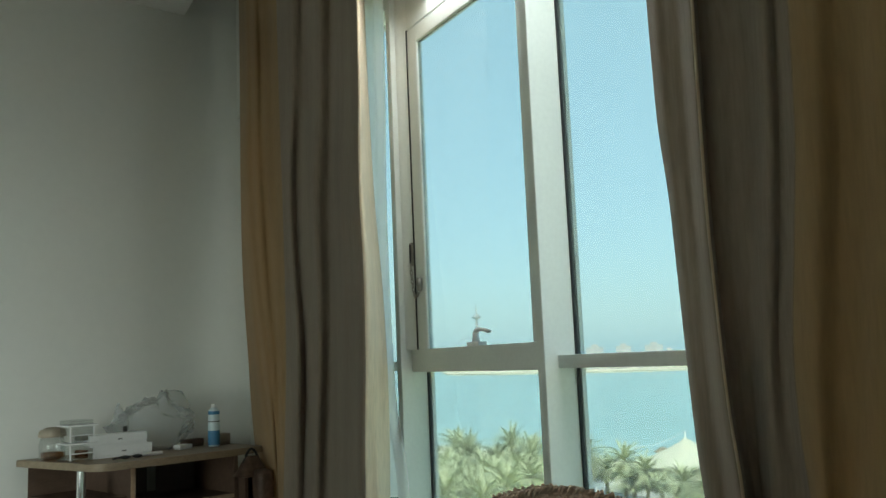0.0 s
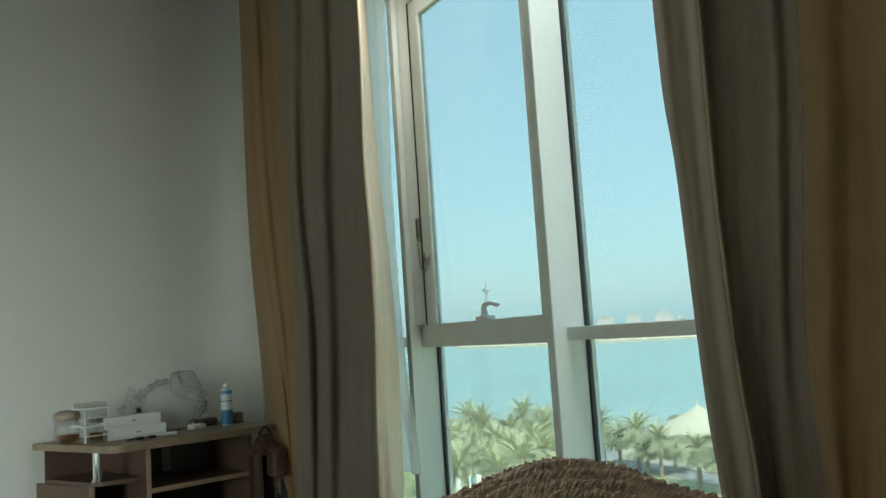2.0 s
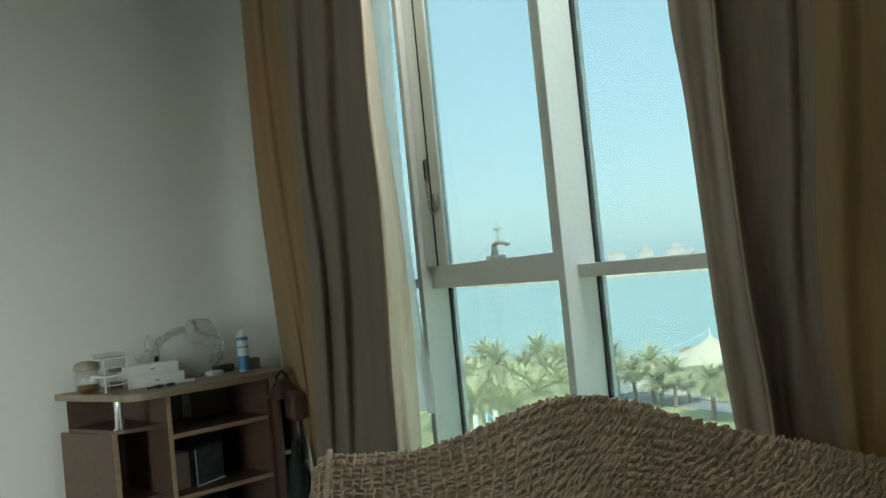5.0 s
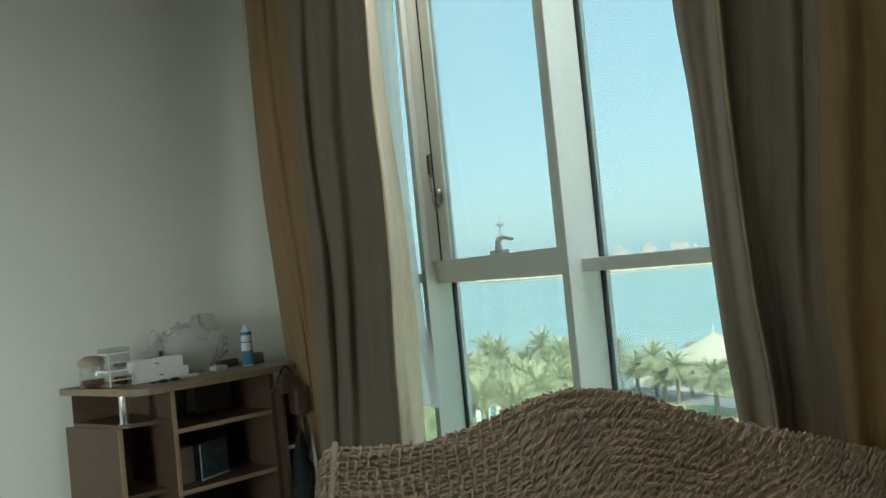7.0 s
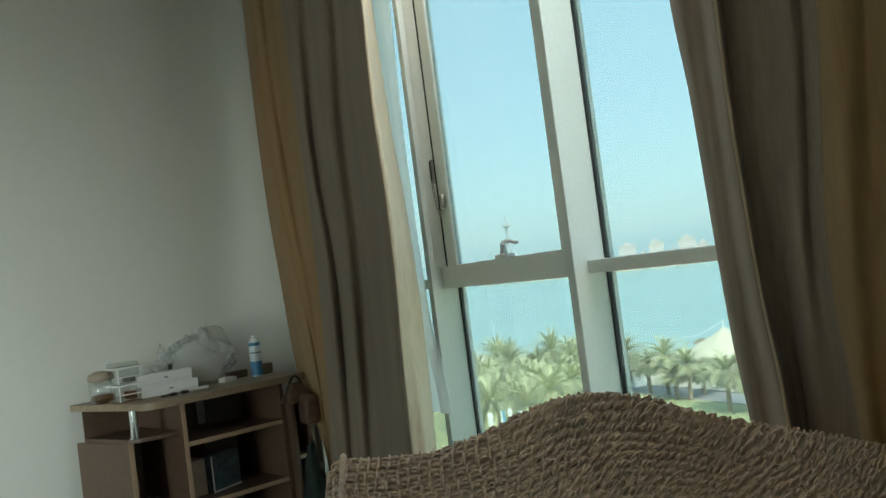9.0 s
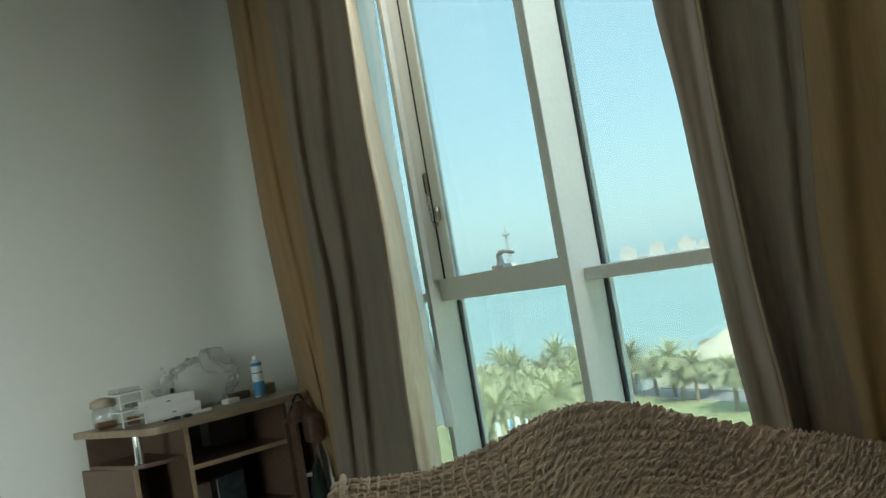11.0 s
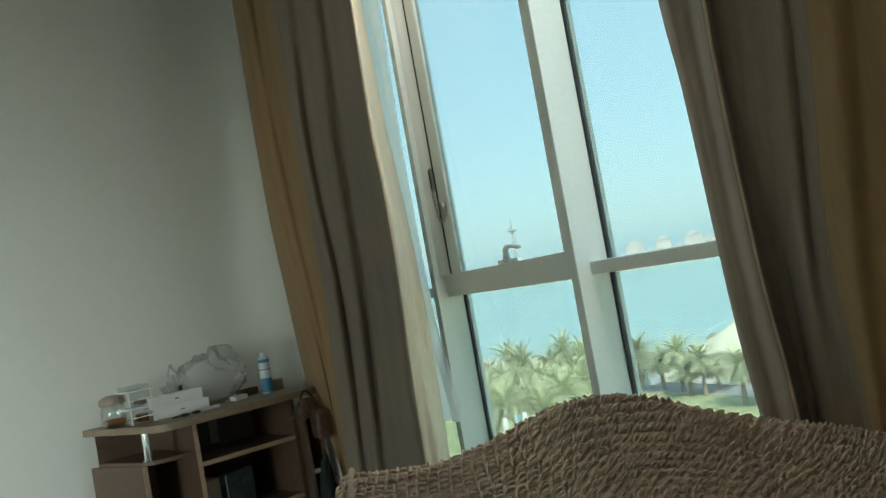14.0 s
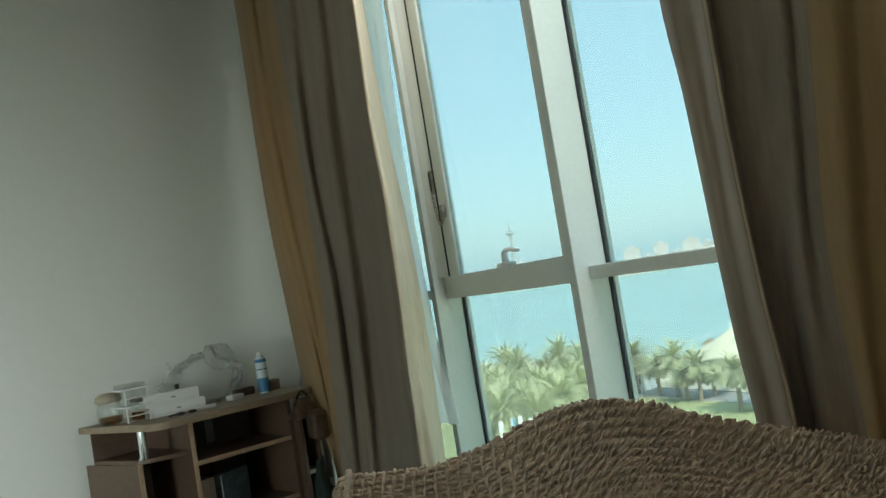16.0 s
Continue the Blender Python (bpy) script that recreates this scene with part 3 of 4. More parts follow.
def curtain(name, fold, cuts, base, label, zs):
    c = thing(name, base, label, "curtain", "room curtains")
    for pname, a, b, mat, plabel in cuts:
        n = max(3, int((b - a) * 300))
        ob = part(pname, sheet_mesh(fold, [a + (b - a) * i / n for i in range(n + 1)], zs), mat, c, plabel, smooth=True)
        th = ob.modifiers.new("thickness", "SOLIDIFY")
        th.thickness = 0.003
    return c


zs = [0.02 + 3.2 * i / 64 for i in range(65)]
# cream leading edge: taupe cloth coloured as lit by the window
curtain("curtain", left_fold, [("hem", 0.0, 0.14, CREAM, "leading edge in cream, standing for window light on the cloth"), ("border", 0.14, 0.652, TAUPE, "taupe grey folds"), ("body", 0.652, 1.0, OCHRE, "warm ochre cloth")],
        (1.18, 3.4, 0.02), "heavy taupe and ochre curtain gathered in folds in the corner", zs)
# thin cream strip paints the highlight on the fold's crest
curtain("curtain", right_fold, [("border", 0.0, 0.199, TAUPE, "taupe grey folds"), ("seam", 0.199, 0.2025, CREAM, "pale strip painted as light along the fold crest"), ("border", 0.2025, 0.49, TAUPE, "taupe grey folds"), ("body", 0.49, 2.3, OCHRE, "warm ochre cloth")],
        (1.16, 0.7, 0.02), "heavy taupe and ochre curtain hanging beside the bed", zs)


def sheer_fold(s, z):
    y = curve(z, [(0.5, 2.585), (0.655, 2.598), (0.82, 2.622), (0.91, 2.660), (1.12, 2.690), (1.4, 2.703), (1.7, 2.706), (2.06, 2.690), (3.3, 2.67)]) + 0.6 * s
    return 1.262 + 0.012 * math.sin(2 * math.pi * 9 * s + 0.6 * z), y


sheer = thing("sheer_curtain", (1.26, 2.9, 0.7), "thin white sheer curtain hanging against the window", "curtain")
ob = part("cloth", sheet_mesh(sheer_fold, [i / 90 for i in range(91)], [0.68 + 2.6 * i / 30 for i in range(31)]), SHEER, sheer, smooth=True)

solid("curtain_track", B(1.14, 1.20, -2.9, 4.6, 3.25, 3.30, bevel=0.004), WHITEPAINT, (1.17, 0, 3.25), "white curtain track in the ceiling recess", "curtain track")

# ---- bed and knitted throw ----
bed = thing("bed", (0.0, 0.2, 0.0), "low bed with a pale cotton sheet beside the window", "bed")
part("base", B(-0.95, 1.02, -1.3, 1.22, 0.08, 0.30, bevel=0.02), DESK, bed)
part("mattress", B(-0.94, 1.01, -1.29, 1.21, 0.30, 0.56, bevel=0.05), SHEET, bed, smooth=True)
for x in (-0.85, 0.92):
    for y in (-1.2, 1.12):
        part("leg", B(x - 0.03, x + 0.03, y - 0.03, y + 0.03, 0.0, 0.08), DESK, bed)

VIEW = radians(27)
EW, EU = Vector((math.sin(VIEW), math.cos(VIEW), 0)), Vector((math.cos(VIEW), -math.sin(VIEW), 0))


def crest_height(u):
    """Height of the throw's ridge across its width."""
    hump = 0.0609 * np.exp(-((u - 0.168) / 0.156) ** 2)
    shoulder = 0.0556 * np.exp(-((u - 0.346) / 0.299) ** 2)
    end = 0.0135 * np.exp(-((u + 0.288) / 0.121) ** 2)
    return 0.8589 + hump + shoulder + end - 0.1217 * u


def crest_line(u):
    """How far ahead the ridge lies."""
    return 1.30 - 0.06 * np.maximum(0, u) + 0.02 * np.sin(4 * u)


def throw_surface(u, w):
    """The throw's smooth shape for arrays of u (across) and w (ahead)."""
    u, w = np.broadcast_arrays(np.asarray(u, float), np.asarray(w, float))
    c = crest_height(u)
    wc = crest_line(u)
    d = np.abs(w - wc)
    near = c - 0.02 * (1 - np.exp(-(d / 0.05) ** 2)) - 0.48 * d ** 1.05 - 0.018 * np.sin(6 * u + 5 * d) * np.minimum(1, d * 5)
    far = c - 0.9 * d - 3.2 * d * d
    z = np.where(w <= wc, near, far)
    ahead = np.where(w <= wc, w, wc + d * 0.65)
    k = np.maximum(0, -0.182 - u)
    z = z - 0.03 * (1 - np.exp(-k * 30)) - np.maximum(0, k - 0.012)
    across = np.where(u < -0.182, -0.182 - 0.022 * (1 - np.exp(-k * 60)), u)
    z = np.maximum(z, 0.575)
    return np.stack([EW.x * ahead + EU.x * across, EW.y * ahead + EU.y * across, z], -1)


def throw_normal(u, w):
    e = 0.003
    a = throw_surface(u + e, w) - throw_surface(u - e, w)
    b = throw_surface(u, w + e) - throw_surface(u, w - e)
    n = np.cross(a, b)
    return n / np.maximum(np.linalg.norm(n, axis=-1, keepdims=True), 1e-9)


def array_mesh(name, verts, faces, mat, base):
    me = bpy.data.meshes.new(name)
    me.from_pydata((verts.reshape(-1, 3) - np.array(base)).tolist(), [], faces.tolist())
    me.materials.append(mat)
    me.shade_smooth()
    return new(name, me)


def yarn_strands(rng, uc, wc, du, dw, lift, thick, n=7, side=6):
    """Bowed lengths of yarn lying on the throw: centres, half lengths, and height of the bow."""
    m = len(uc)
    t = np.linspace(-1, 1, n)
    sway = rng.uniform(-0.25, 0.25, (m, 1)) * np.cos(np.pi * t / 2)
    u = uc[:, None] + du[:, None] * t - dw[:, None] * sway
    w = wc[:, None] + dw[:, None] * t + du[:, None] * sway
    nrm = throw_normal(u, w)
    p = throw_surface(u, w) + nrm * (lift[:, None] * (0.15 + 0.85 * np.cos(np.pi * t / 2) ** 0.8))[..., None]
    tan = np.gradient(p, axis=1)
    tan /= np.maximum(np.linalg.norm(tan, axis=-1, keepdims=True), 1e-9)
    s = np.cross(tan, nrm)
    s /= np.maximum(np.linalg.norm(s, axis=-1, keepdims=True), 1e-9)
    up = np.cross(s, tan)
    r = thick[:, None] * (1 - 0.45 * t ** 2) * (1 + 0.12 * rng.standard_normal((m, n)))
    q = 2 * np.pi * np.arange(side) / side
    ring_pts = p[:, :, None] + r[..., None, None] * (s[:, :, None] * np.cos(q)[:, None] + up[:, :, None] * np.sin(q)[:, None])
    i = np.arange(m * n * side).reshape(m, n, side)
    a, b = i[:, :-1], i[:, 1:]
    faces = np.stack([a, np.roll(a, -1, 2), np.roll(b, -1, 2), b], -1).reshape(-1, 4)
    return ring_pts.reshape(-1, 3), faces


def knitted_throw():
    base = (0.5, 0.9, 0.57)
    us = np.concatenate([np.linspace(-0.58, -0.255, 40)[:-1], np.linspace(-0.255, 0.86, 170)])
    ws = np.concatenate([np.linspace(0.35, 0.96, 40)[:-1], np.linspace(0.96, 1.60, 110)])
    U, W = np.meshgrid(us, ws)
    idx = np.arange(U.size).reshape(U.shape)
    faces = np.stack([idx[:-1, :-1], idx[:-1, 1:], idx[1:, 1:], idx[1:, :-1]], -1).reshape(-1, 4)
    ob = array_mesh("knitted_throw", throw_surface(U, W), faces, KNIT, base)
    ob.location = base
    tagged(ob, "chunky beige-brown crocheted throw heaped over the bed", "blanket")
    # crochet: rows across the throw, each stitch an upright post and a cross bar that lean together to one side
    rng = np.random.default_rng(5)
    pitch_u, pitch_w = 0.0158, 0.0150
    cols, rows = np.meshgrid(np.arange(-21, 55), np.arange(-32, 12))
    u = (cols * pitch_u + 0.004 * np.sin(rows * 0.9) + 0.006 * np.sin(cols * 0.31 + rows * 0.17)).ravel()
    w = crest_line(u) + rows.ravel() * pitch_w + 0.004 * np.sin(u * 23) + 0.055 * np.sin(2.6 * u + 0.4) - 0.02
    lean = np.clip((u - 0.02) / 0.16, 0, 1)
    sets = []
    for kind in (0, 1, 2, 3):
        m = len(u)
        ju, jw = rng.uniform(-0.0012, 0.0012, m), rng.uniform(-0.0012, 0.0012, m)
        if kind == 0:      # posts
            du, dw = 0.0054 * lean + 0.0006, 0.0088 - 0.0036 * lean
            uc, wc = u + ju, w + jw
            lift, thick = np.full(m, 0.0042) - 0.0004 * lean, np.full(m, 0.0024) - 0.0003 * lean
        elif kind == 1:    # bars
            du, dw = 0.0062 - 0.0010 * lean, 0.0052 * lean
            uc, wc = u + pitch_u * 0.5 + ju, w + jw + 0.002 * lean
            lift, thick = np.full(m, 0.0036) + 0.0006 * lean, np.full(m, 0.0028) - 0.0003 * lean
        elif kind == 2:    # thinner second ply
            du, dw = 0.0062 - 0.0010 * lean, 0.0015 + 0.0020 * lean
            uc, wc = u + pitch_u * 0.5 + ju, w + pitch_w * 0.42 + jw
            lift, thick = np.full(m, 0.0034) - 0.0018 * lean, np.full(m, 0.0026) - 0.0007 * lean
        else:              # loose loops
            du, dw = rng.uniform(-0.006, 0.006, m), rng.uniform(-0.004, 0.006, m)
            uc, wc = u + rng.uniform(0, pitch_u, m), w + rng.uniform(0, pitch_w * 0.6, m)
            lift, thick = np.full(m, 0.0036), np.full(m, 0.0012)
        thick = thick * rng.uniform(0.8, 1.2, m)
        lift = lift * rng.uniform(0.75, 1.25, m)
        sets.append(yarn_strands(rng, uc, wc, du, dw, lift, thick))
    verts, faces, k = [], [], 0
    for v, f in sets:
        verts.append(v)
        faces.append(f + k)
        k += len(v)
    st = array_mesh("stitches", np.concatenate(verts), np.concatenate(faces), KNIT, base)
    st.parent = ob
    tagged(st, "raised crochet stitches of thick yarn", kind="stuff")
    # corded border at the end of the throw
    t = np.linspace(0, 1, 141)
    w = 0.80 + 0.52 * t
    pts = throw_surface(np.full(141, -0.178), w) + np.array((0, 0, 0.006))
    rad = 0.0035 + 0.0018 * np.abs(np.sin(np.arange(141) * math.pi / 3))
    part("crochet_edge", tube(bmesh.new(), [Vector(p) for p in pts.tolist()], 0.01, 10, rad.tolist()), KNIT, ob, "thick crocheted border", smooth=True)
    return ob


knitted_throw()

# ---- the desk ----
desk = thing("computer_desk", (*dk(0.1, 0.25), 0.0), "brown wood-laminate computer desk with open shelves and a rounded end", "desk")


def dprism(pts, z0, z1, bevel=0.0):
    return prism(bmesh.new(), [dk(a, b) for a, b in pts], z0, z1, bevel)


def arc(ca, cb, r, d0, d1, n=8):
    return [(ca + r * math.cos(radians(d0 + (d1 - d0) * i / n)), cb + r * math.sin(radians(d0 + (d1 - d0) * i / n))) for i in range(n + 1)]


TOP = [(-0.275, 0.535), (-0.20, 0.10)] + arc(-0.085, 0.035, 0.11, 195, 262, 8) + [(0.10, -0.085), (0.40, -0.085), (0.605, -0.070), (0.615, -0.05), (0.615, 0.47)]
part("top", dprism(TOP, 0.730, 0.760, 0.004), DESKTOP, desk, "speckled wood-grain top with a rounded corner")
PANEL = 0.018
part("end_panel", prism(bmesh.new(), [dk(-0.196, 0.118), dk(-0.178, 0.118), dk(-0.255, 0.50), dk(-0.273, 0.50)], 0.0, 0.588, 0.0015), DESK, desk)
part("edge_band", prism(bmesh.new(), [dk(-0.198, 0.114), dk(-0.177, 0.114), dk(-0.177, 0.1175), dk(-0.198, 0.1175)], 0.0, 0.588), EDGE, desk)
part("upright", dprism([(0.0, 0.004), (PANEL, 0.004), (PANEL, 0.455), (0.0, 0.455)], 0.0, 0.730), DESK, desk)
part("edge_band", dprism([(-0.001, 0.0), (PANEL + 0.001, 0.0), (PANEL + 0.001, 0.004), (-0.001, 0.004)], 0.0, 0.730), EDGE, desk)
part("upright", dprism([(0.50, 0.004), (0.50 + PANEL, 0.004), (0.50 + PANEL, 0.455), (0.50, 0.455)], 0.0, 0.730), DESK, desk)
part("edge_band", dprism([(0.499, 0.0), (0.501 + PANEL, 0.0), (0.501 + PANEL, 0.004), (0.499, 0.004)], 0.0, 0.730), DESK, desk)
for z in (0.535, 0.265):
    part("shelf", dprism([(PANEL, 0.006), (0.50, 0.006), (0.50, 0.455), (PANEL, 0.455)], z, z + 0.018), DESK, desk)
    part("edge_band", dprism([(PANEL, 0.002), (0.50, 0.002), (0.50, 0.006), (PANEL, 0.006)], z - 0.001, z + 0.019), EDGE, desk)
part("shelf", dprism([(-0.196, 0.112), (-0.16, 0.075), (-0.08, 0.045), (0.0, 0.035), (0.0, 0.455), (-0.25, 0.455)], 0.588, 0.606, 0.002), DESK, desk, "rounded corner shelf")
part("shelf", dprism([(-0.18, 0.125), (0.0, 0.10), (0.0, 0.455), (-0.24, 0.455)], 0.275, 0.293), DESK, desk)
part("back_board", dprism([(PANEL, 0.455), (0.30, 0.455), (0.30, 0.461), (PANEL, 0.461)], 0.0, 0.730), BACKING, desk)
part("back_board", dprism([(0.30, 0.36), (0.50, 0.36), (0.50, 0.366), (0.30, 0.366)], 0.553, 0.730), BACKING, desk)
part("back_board", dprism([(-0.25, 0.456), (0.0, 0.456), (0.0, 0.461), (-0.25, 0.461)], 0.0, 0.730), DESK, desk)
part("back_board", dprism([(0.30, 0.455), (0.50, 0.455), (0.50, 0.461), (0.30, 0.461)], 0.0, 0.553), BACKING, desk)
part("kick_board", dprism([(PANEL, 0.03), (0.50, 0.03), (0.50, 0.045), (PANEL, 0.045)], 0.0, 0.08), DESK, desk)
cx, cy = dk(-0.165, 0.11)
leg = part("support_tube", lathe(bmesh.new(), cx, cy, [(0.019, 0.606), (0.019, 0.730)], 24), CHROME, desk, "chrome tube", smooth=False)
part("flange", lathe(bmesh.new(), cx, cy, [(0.026, 0.6065), (0.026, 0.612), (0.020, 0.613)], 24), CHROME, leg)

# a narrow open shelf tower at the desk's end
tower_unit = thing("shelf_tower", (*dk(0.60, 0.30), 0.0), "narrow brown laminate shelf tower beside the desk", "shelf")
for a in (0.524, 0.618):
    part("side", dprism([(a, -0.05), (a + 0.016, -0.05), (a + 0.016, 0.34), (a, 0.34)], 0.0, 0.622), DESK, tower_unit)
part("top", dprism([(0.524, -0.06), (0.640, -0.06), (0.640, 0.34), (0.524, 0.34)], 0.622, 0.640, 0.002), DESKTOP, tower_unit)
for z in (0.12, 0.36):
    part("shelf", dprism([(0.540, -0.04), (0.618, -0.04), (0.618, 0.34), (0.540, 0.34)], z, z + 0.016), DESK, tower_unit)
    part("edge_band", dprism([(0.540, -0.044), (0.618, -0.044), (0.618, -0.040), (0.540, -0.040)], z - 0.001, z + 0.017), EDGE, tower_unit)
part("back_board", dprism([(0.540, 0.34), (0.618, 0.34), (0.618, 0.345), (0.540, 0.345)], 0.0, 0.622), BACKING, tower_unit)

# ---- things on the desk ----
ZT = 0.760


def carton(name, a, b, size, z, label, mat, turn=0.0, mark=None):
    """A lidded card box in the desk's axes: size along, deep, high."""
    l, d, h = size
    p = Vector((*dk(a, b), z))
    t = A + radians(turn)
    ax, ay = Vector((math.cos(t), math.sin(t), 0)), Vector((-math.sin(t), math.cos(t), 0))

    def q(u, v):
        r = p + ax * u + ay * v
        return (r.x, r.y)
    o = thing(name, p, label, "box")
    part("tray", prism(bmesh.new(), [q(0.001, 0.001), q(l - 0.001, 0.001), q(l - 0.001, d - 0.001), q(0.001, d - 0.001)], z, z + h * 0.2, 0.001), mat, o)
    part("lid", prism(bmesh.new(), [q(0, 0), q(l, 0), q(l, d), q(0, d)], z + h * 0.2 + 0.0008, z + h, 0.002), mat, o)
    if mark:
        u, w, v, g = mark
        part("print", prism(bmesh.new(), [q(u, -0.0012), q(u + w, -0.0012), q(u + w, -0.0002), q(u, -0.0002)], z + v, z + v + g), GREYINK, o, "small grey printed mark")
    return o


carton("white_box", -0.085, 0.175, (0.265, 0.07, 0.050), ZT, "long white card box lying under a second one on the desk", WHITEBOX, -2, (0.125, 0.020, 0.022, 0.006))
carton("white_box", -0.105, 0.165, (0.262, 0.07, 0.050), ZT + 0.0505, "long white card box stacked askew on another", WHITEBOX, 1, (0.125, 0.020, 0.024, 0.006))
carton("small_box", 0.515, 0.20, (0.085, 0.06, 0.052), ZT, "small tan card box on the desk by the curtain", TAN, -6)
carton("small_box", 0.315, 0.16, (0.07, 0.05, 0.022), ZT, "small flat white card box on the desk", WHITEBOX, 10)
carton("small_box", 0.40, 0.26, (0.10, 0.05, 0.035), ZT, "low dark brown box behind the bottle", BROWNBAG, 4)

pen = thing("white_case", (*dk(0.10, 0.08), ZT), "slim white plastic case lying on the desk", "case")
part("shell", prism(bmesh.new(), [dk(0.05, 0.065), dk(0.185, 0.075), dk(0.185, 0.10), dk(0.05, 0.09)], ZT, ZT + 0.014, 0.004), WHITEBOX, pen)
glasses = thing("sunglasses", (*dk(0.0, 0.07), ZT), "black folded sunglasses lying on the desk", "sunglasses")
for s in (0.0, 0.055):
    x, y = dk(0.0 + s, 0.055)
    part("lens", lathe(bmesh.new(), x, y, [(0.012, ZT), (0.021, ZT + 0.004), (0.019, ZT + 0.011), (0.008, ZT + 0.014)], 14), BLACK, glasses, smooth=True)
part("temple", tube(bmesh.new(), [(*dk(-0.06, 0.045), ZT + 0.006), (*dk(-0.02, 0.05), ZT + 0.009), (*dk(0.03, 0.075), ZT + 0.006)], 0.004, 6), BLACK, glasses)

bx, by = dk(0.487, 0.155)
bottle = thing("spray_bottle", (bx, by, ZT), "pale plastic bottle with a blue label and cap band", "bottle")
part("body", lathe(bmesh.new(), bx, by, [(0.024, ZT), (0.027, ZT + 0.006), (0.027, ZT + 0.11), (0.026, ZT + 0.125), (0.0265, ZT + 0.165), (0.012, ZT + 0.183)], 24), BOTTLE, bottle, smooth=True)
part("label_wrap", lathe(bmesh.new(), bx, by, [(0.0276, ZT + 0.008), (0.0276, ZT + 0.075)], 24), BLUE, bottle, "blue label")
part("print", lathe(bmesh.new(), bx, by, [(0.0278, ZT + 0.115), (0.0278, ZT + 0.119)], 24), BLACK, bottle)
part("band", lathe(bmesh.new(), bx, by, [(0.0272, ZT + 0.150), (0.0272, ZT + 0.166)], 24), BLUE, bottle, "blue band")
part("cap", lathe(bmesh.new(), bx, by, [(0.012, ZT + 0.183), (0.012, ZT + 0.196), (0.008, ZT + 0.199)], 16), WHITEBOX, bottle)

# clear acrylic drawer tower
org = thing("acrylic_organiser", (*dk(-0.145, 0.20), ZT), "clear acrylic drawer organiser with bright edges", "organiser")
for k in range(2):
    z = ZT + k * 0.076
    part("drawer", prism(bmesh.new(), [dk(-0.190, 0.17), dk(-0.085, 0.17), dk(-0.085, 0.27), dk(-0.190, 0.27)], z + 0.004, z + 0.067, 0.003), ACRYL, org)
    part("shelf", prism(bmesh.new(), [dk(-0.200, 0.16), dk(-0.070, 0.16), dk(-0.070, 0.28), dk(-0.200, 0.28)], z + 0.069, z + 0.076, 0.001), GLINT, org, "shelf in white, standing for its edge glint")
    part("content", prism(bmesh.new(), [dk(-0.137, 0.18), dk(-0.105, 0.18), dk(-0.105, 0.25), dk(-0.137, 0.25)], z + 0.008, z + (0.03 if k else 0.042), 0.004), AMBER if k == 0 else STEEL, org)
    for ed in ((-0.236, -0.230), (-0.135, -0.129)):
        part("edge", prism(bmesh.new(), [dk(ed[0] + 0.045, 0.166), dk(ed[1] + 0.045, 0.166), dk(ed[1] + 0.045, 0.1695), dk(ed[0] + 0.045, 0.1695)], z + 0.004, z + 0.067), GLINT, org, "white strip painted as a glint on the edge")
    part("front_rim", prism(bmesh.new(), [dk(-0.184, 0.166), dk(-0.091, 0.166), dk(-0.091, 0.1695), dk(-0.184, 0.1695)], z + 0.030, z + 0.034), GLINT, org, "white strip painted as a glint on the edge")
part("lid", prism(bmesh.new(), [dk(-0.193, 0.168), dk(-0.090, 0.168), dk(-0.090, 0.272), dk(-0.193, 0.272)], ZT + 0.1525, ZT + 0.172, 0.003), ACRYL, org)

jar = thing("glass_jar", (*dk(-0.195, 0.34), ZT), "round clear glass jar with a tan lid", "jar")
jx, jy = dk(-0.195, 0.34)
part("bowl", lathe(bmesh.new(), jx, jy, [(0.034, ZT), (0.052, ZT + 0.01), (0.055, ZT + 0.07), (0.045, ZT + 0.10)], 20), ACRYL, jar, smooth=True)
part("content", lathe(bmesh.new(), jx, jy, [(0.030, ZT + 0.004), (0.046, ZT + 0.012), (0.046, ZT + 0.035)], 16), AMBER, jar, smooth=True)
part("lid", lathe(bmesh.new(), jx, jy, [(0.055, ZT + 0.1005), (0.058, ZT + 0.108), (0.053, ZT + 0.130), (0.024, ZT + 0.142)], 20), TAN, jar, smooth=True)

# crumpled see-through bag
noise.seed_set(4)


def crumpled(cx, cy, z, rx, ry, h, lift, seg=40, rows=22):
    bm = bmesh.new()
    grid = []
    for j in range(rows + 1):
        v = j / rows
        prof = math.sin(math.pi * (0.10 + 0.86 * v)) ** 0.6
        row = []
        for i in range(seg):
            t = 2 * math.pi * i / seg
            n = noise.fractal(Vector((math.cos(t) * 1.6, math.sin(t) * 1.6, v * 2.6)), 0.6, 2.1, 4)
            r = prof * (1 + 0.42 * n)
            row.append((cx + rx * r * math.cos(t), cy + ry * r * math.sin(t), z + h * v * (1 + 0.16 * n) + lift * v * v * math.cos(t)))
        grid.append(row)
    m = quad_mesh(bm, grid, closed=True)
    bm.faces.new(m[0][::-1])
    bm.faces.new(m[-1])
    return bm


gx, gy = dk(0.255, 0.30)
bag = thing("plastic_bag", (gx, gy, ZT), "crumpled translucent plastic bag standing on the desk", "bag")
part("film", crumpled(gx, gy, ZT, 0.185, 0.09, 0.235, 0.03), FILM, bag, smooth=True)
part("knot", crumpled(*dk(0.095, 0.30), ZT + 0.07, 0.035, 0.03, 0.13, -0.02, 20, 10), FILM, bag, smooth=True)
part("print", prism(bmesh.new(), [dk(0.085, 0.258), dk(0.105, 0.258), dk(0.11, 0.264), dk(0.09, 0.264)], ZT + 0.095, ZT + 0.125, 0.002), BLACK, bag)

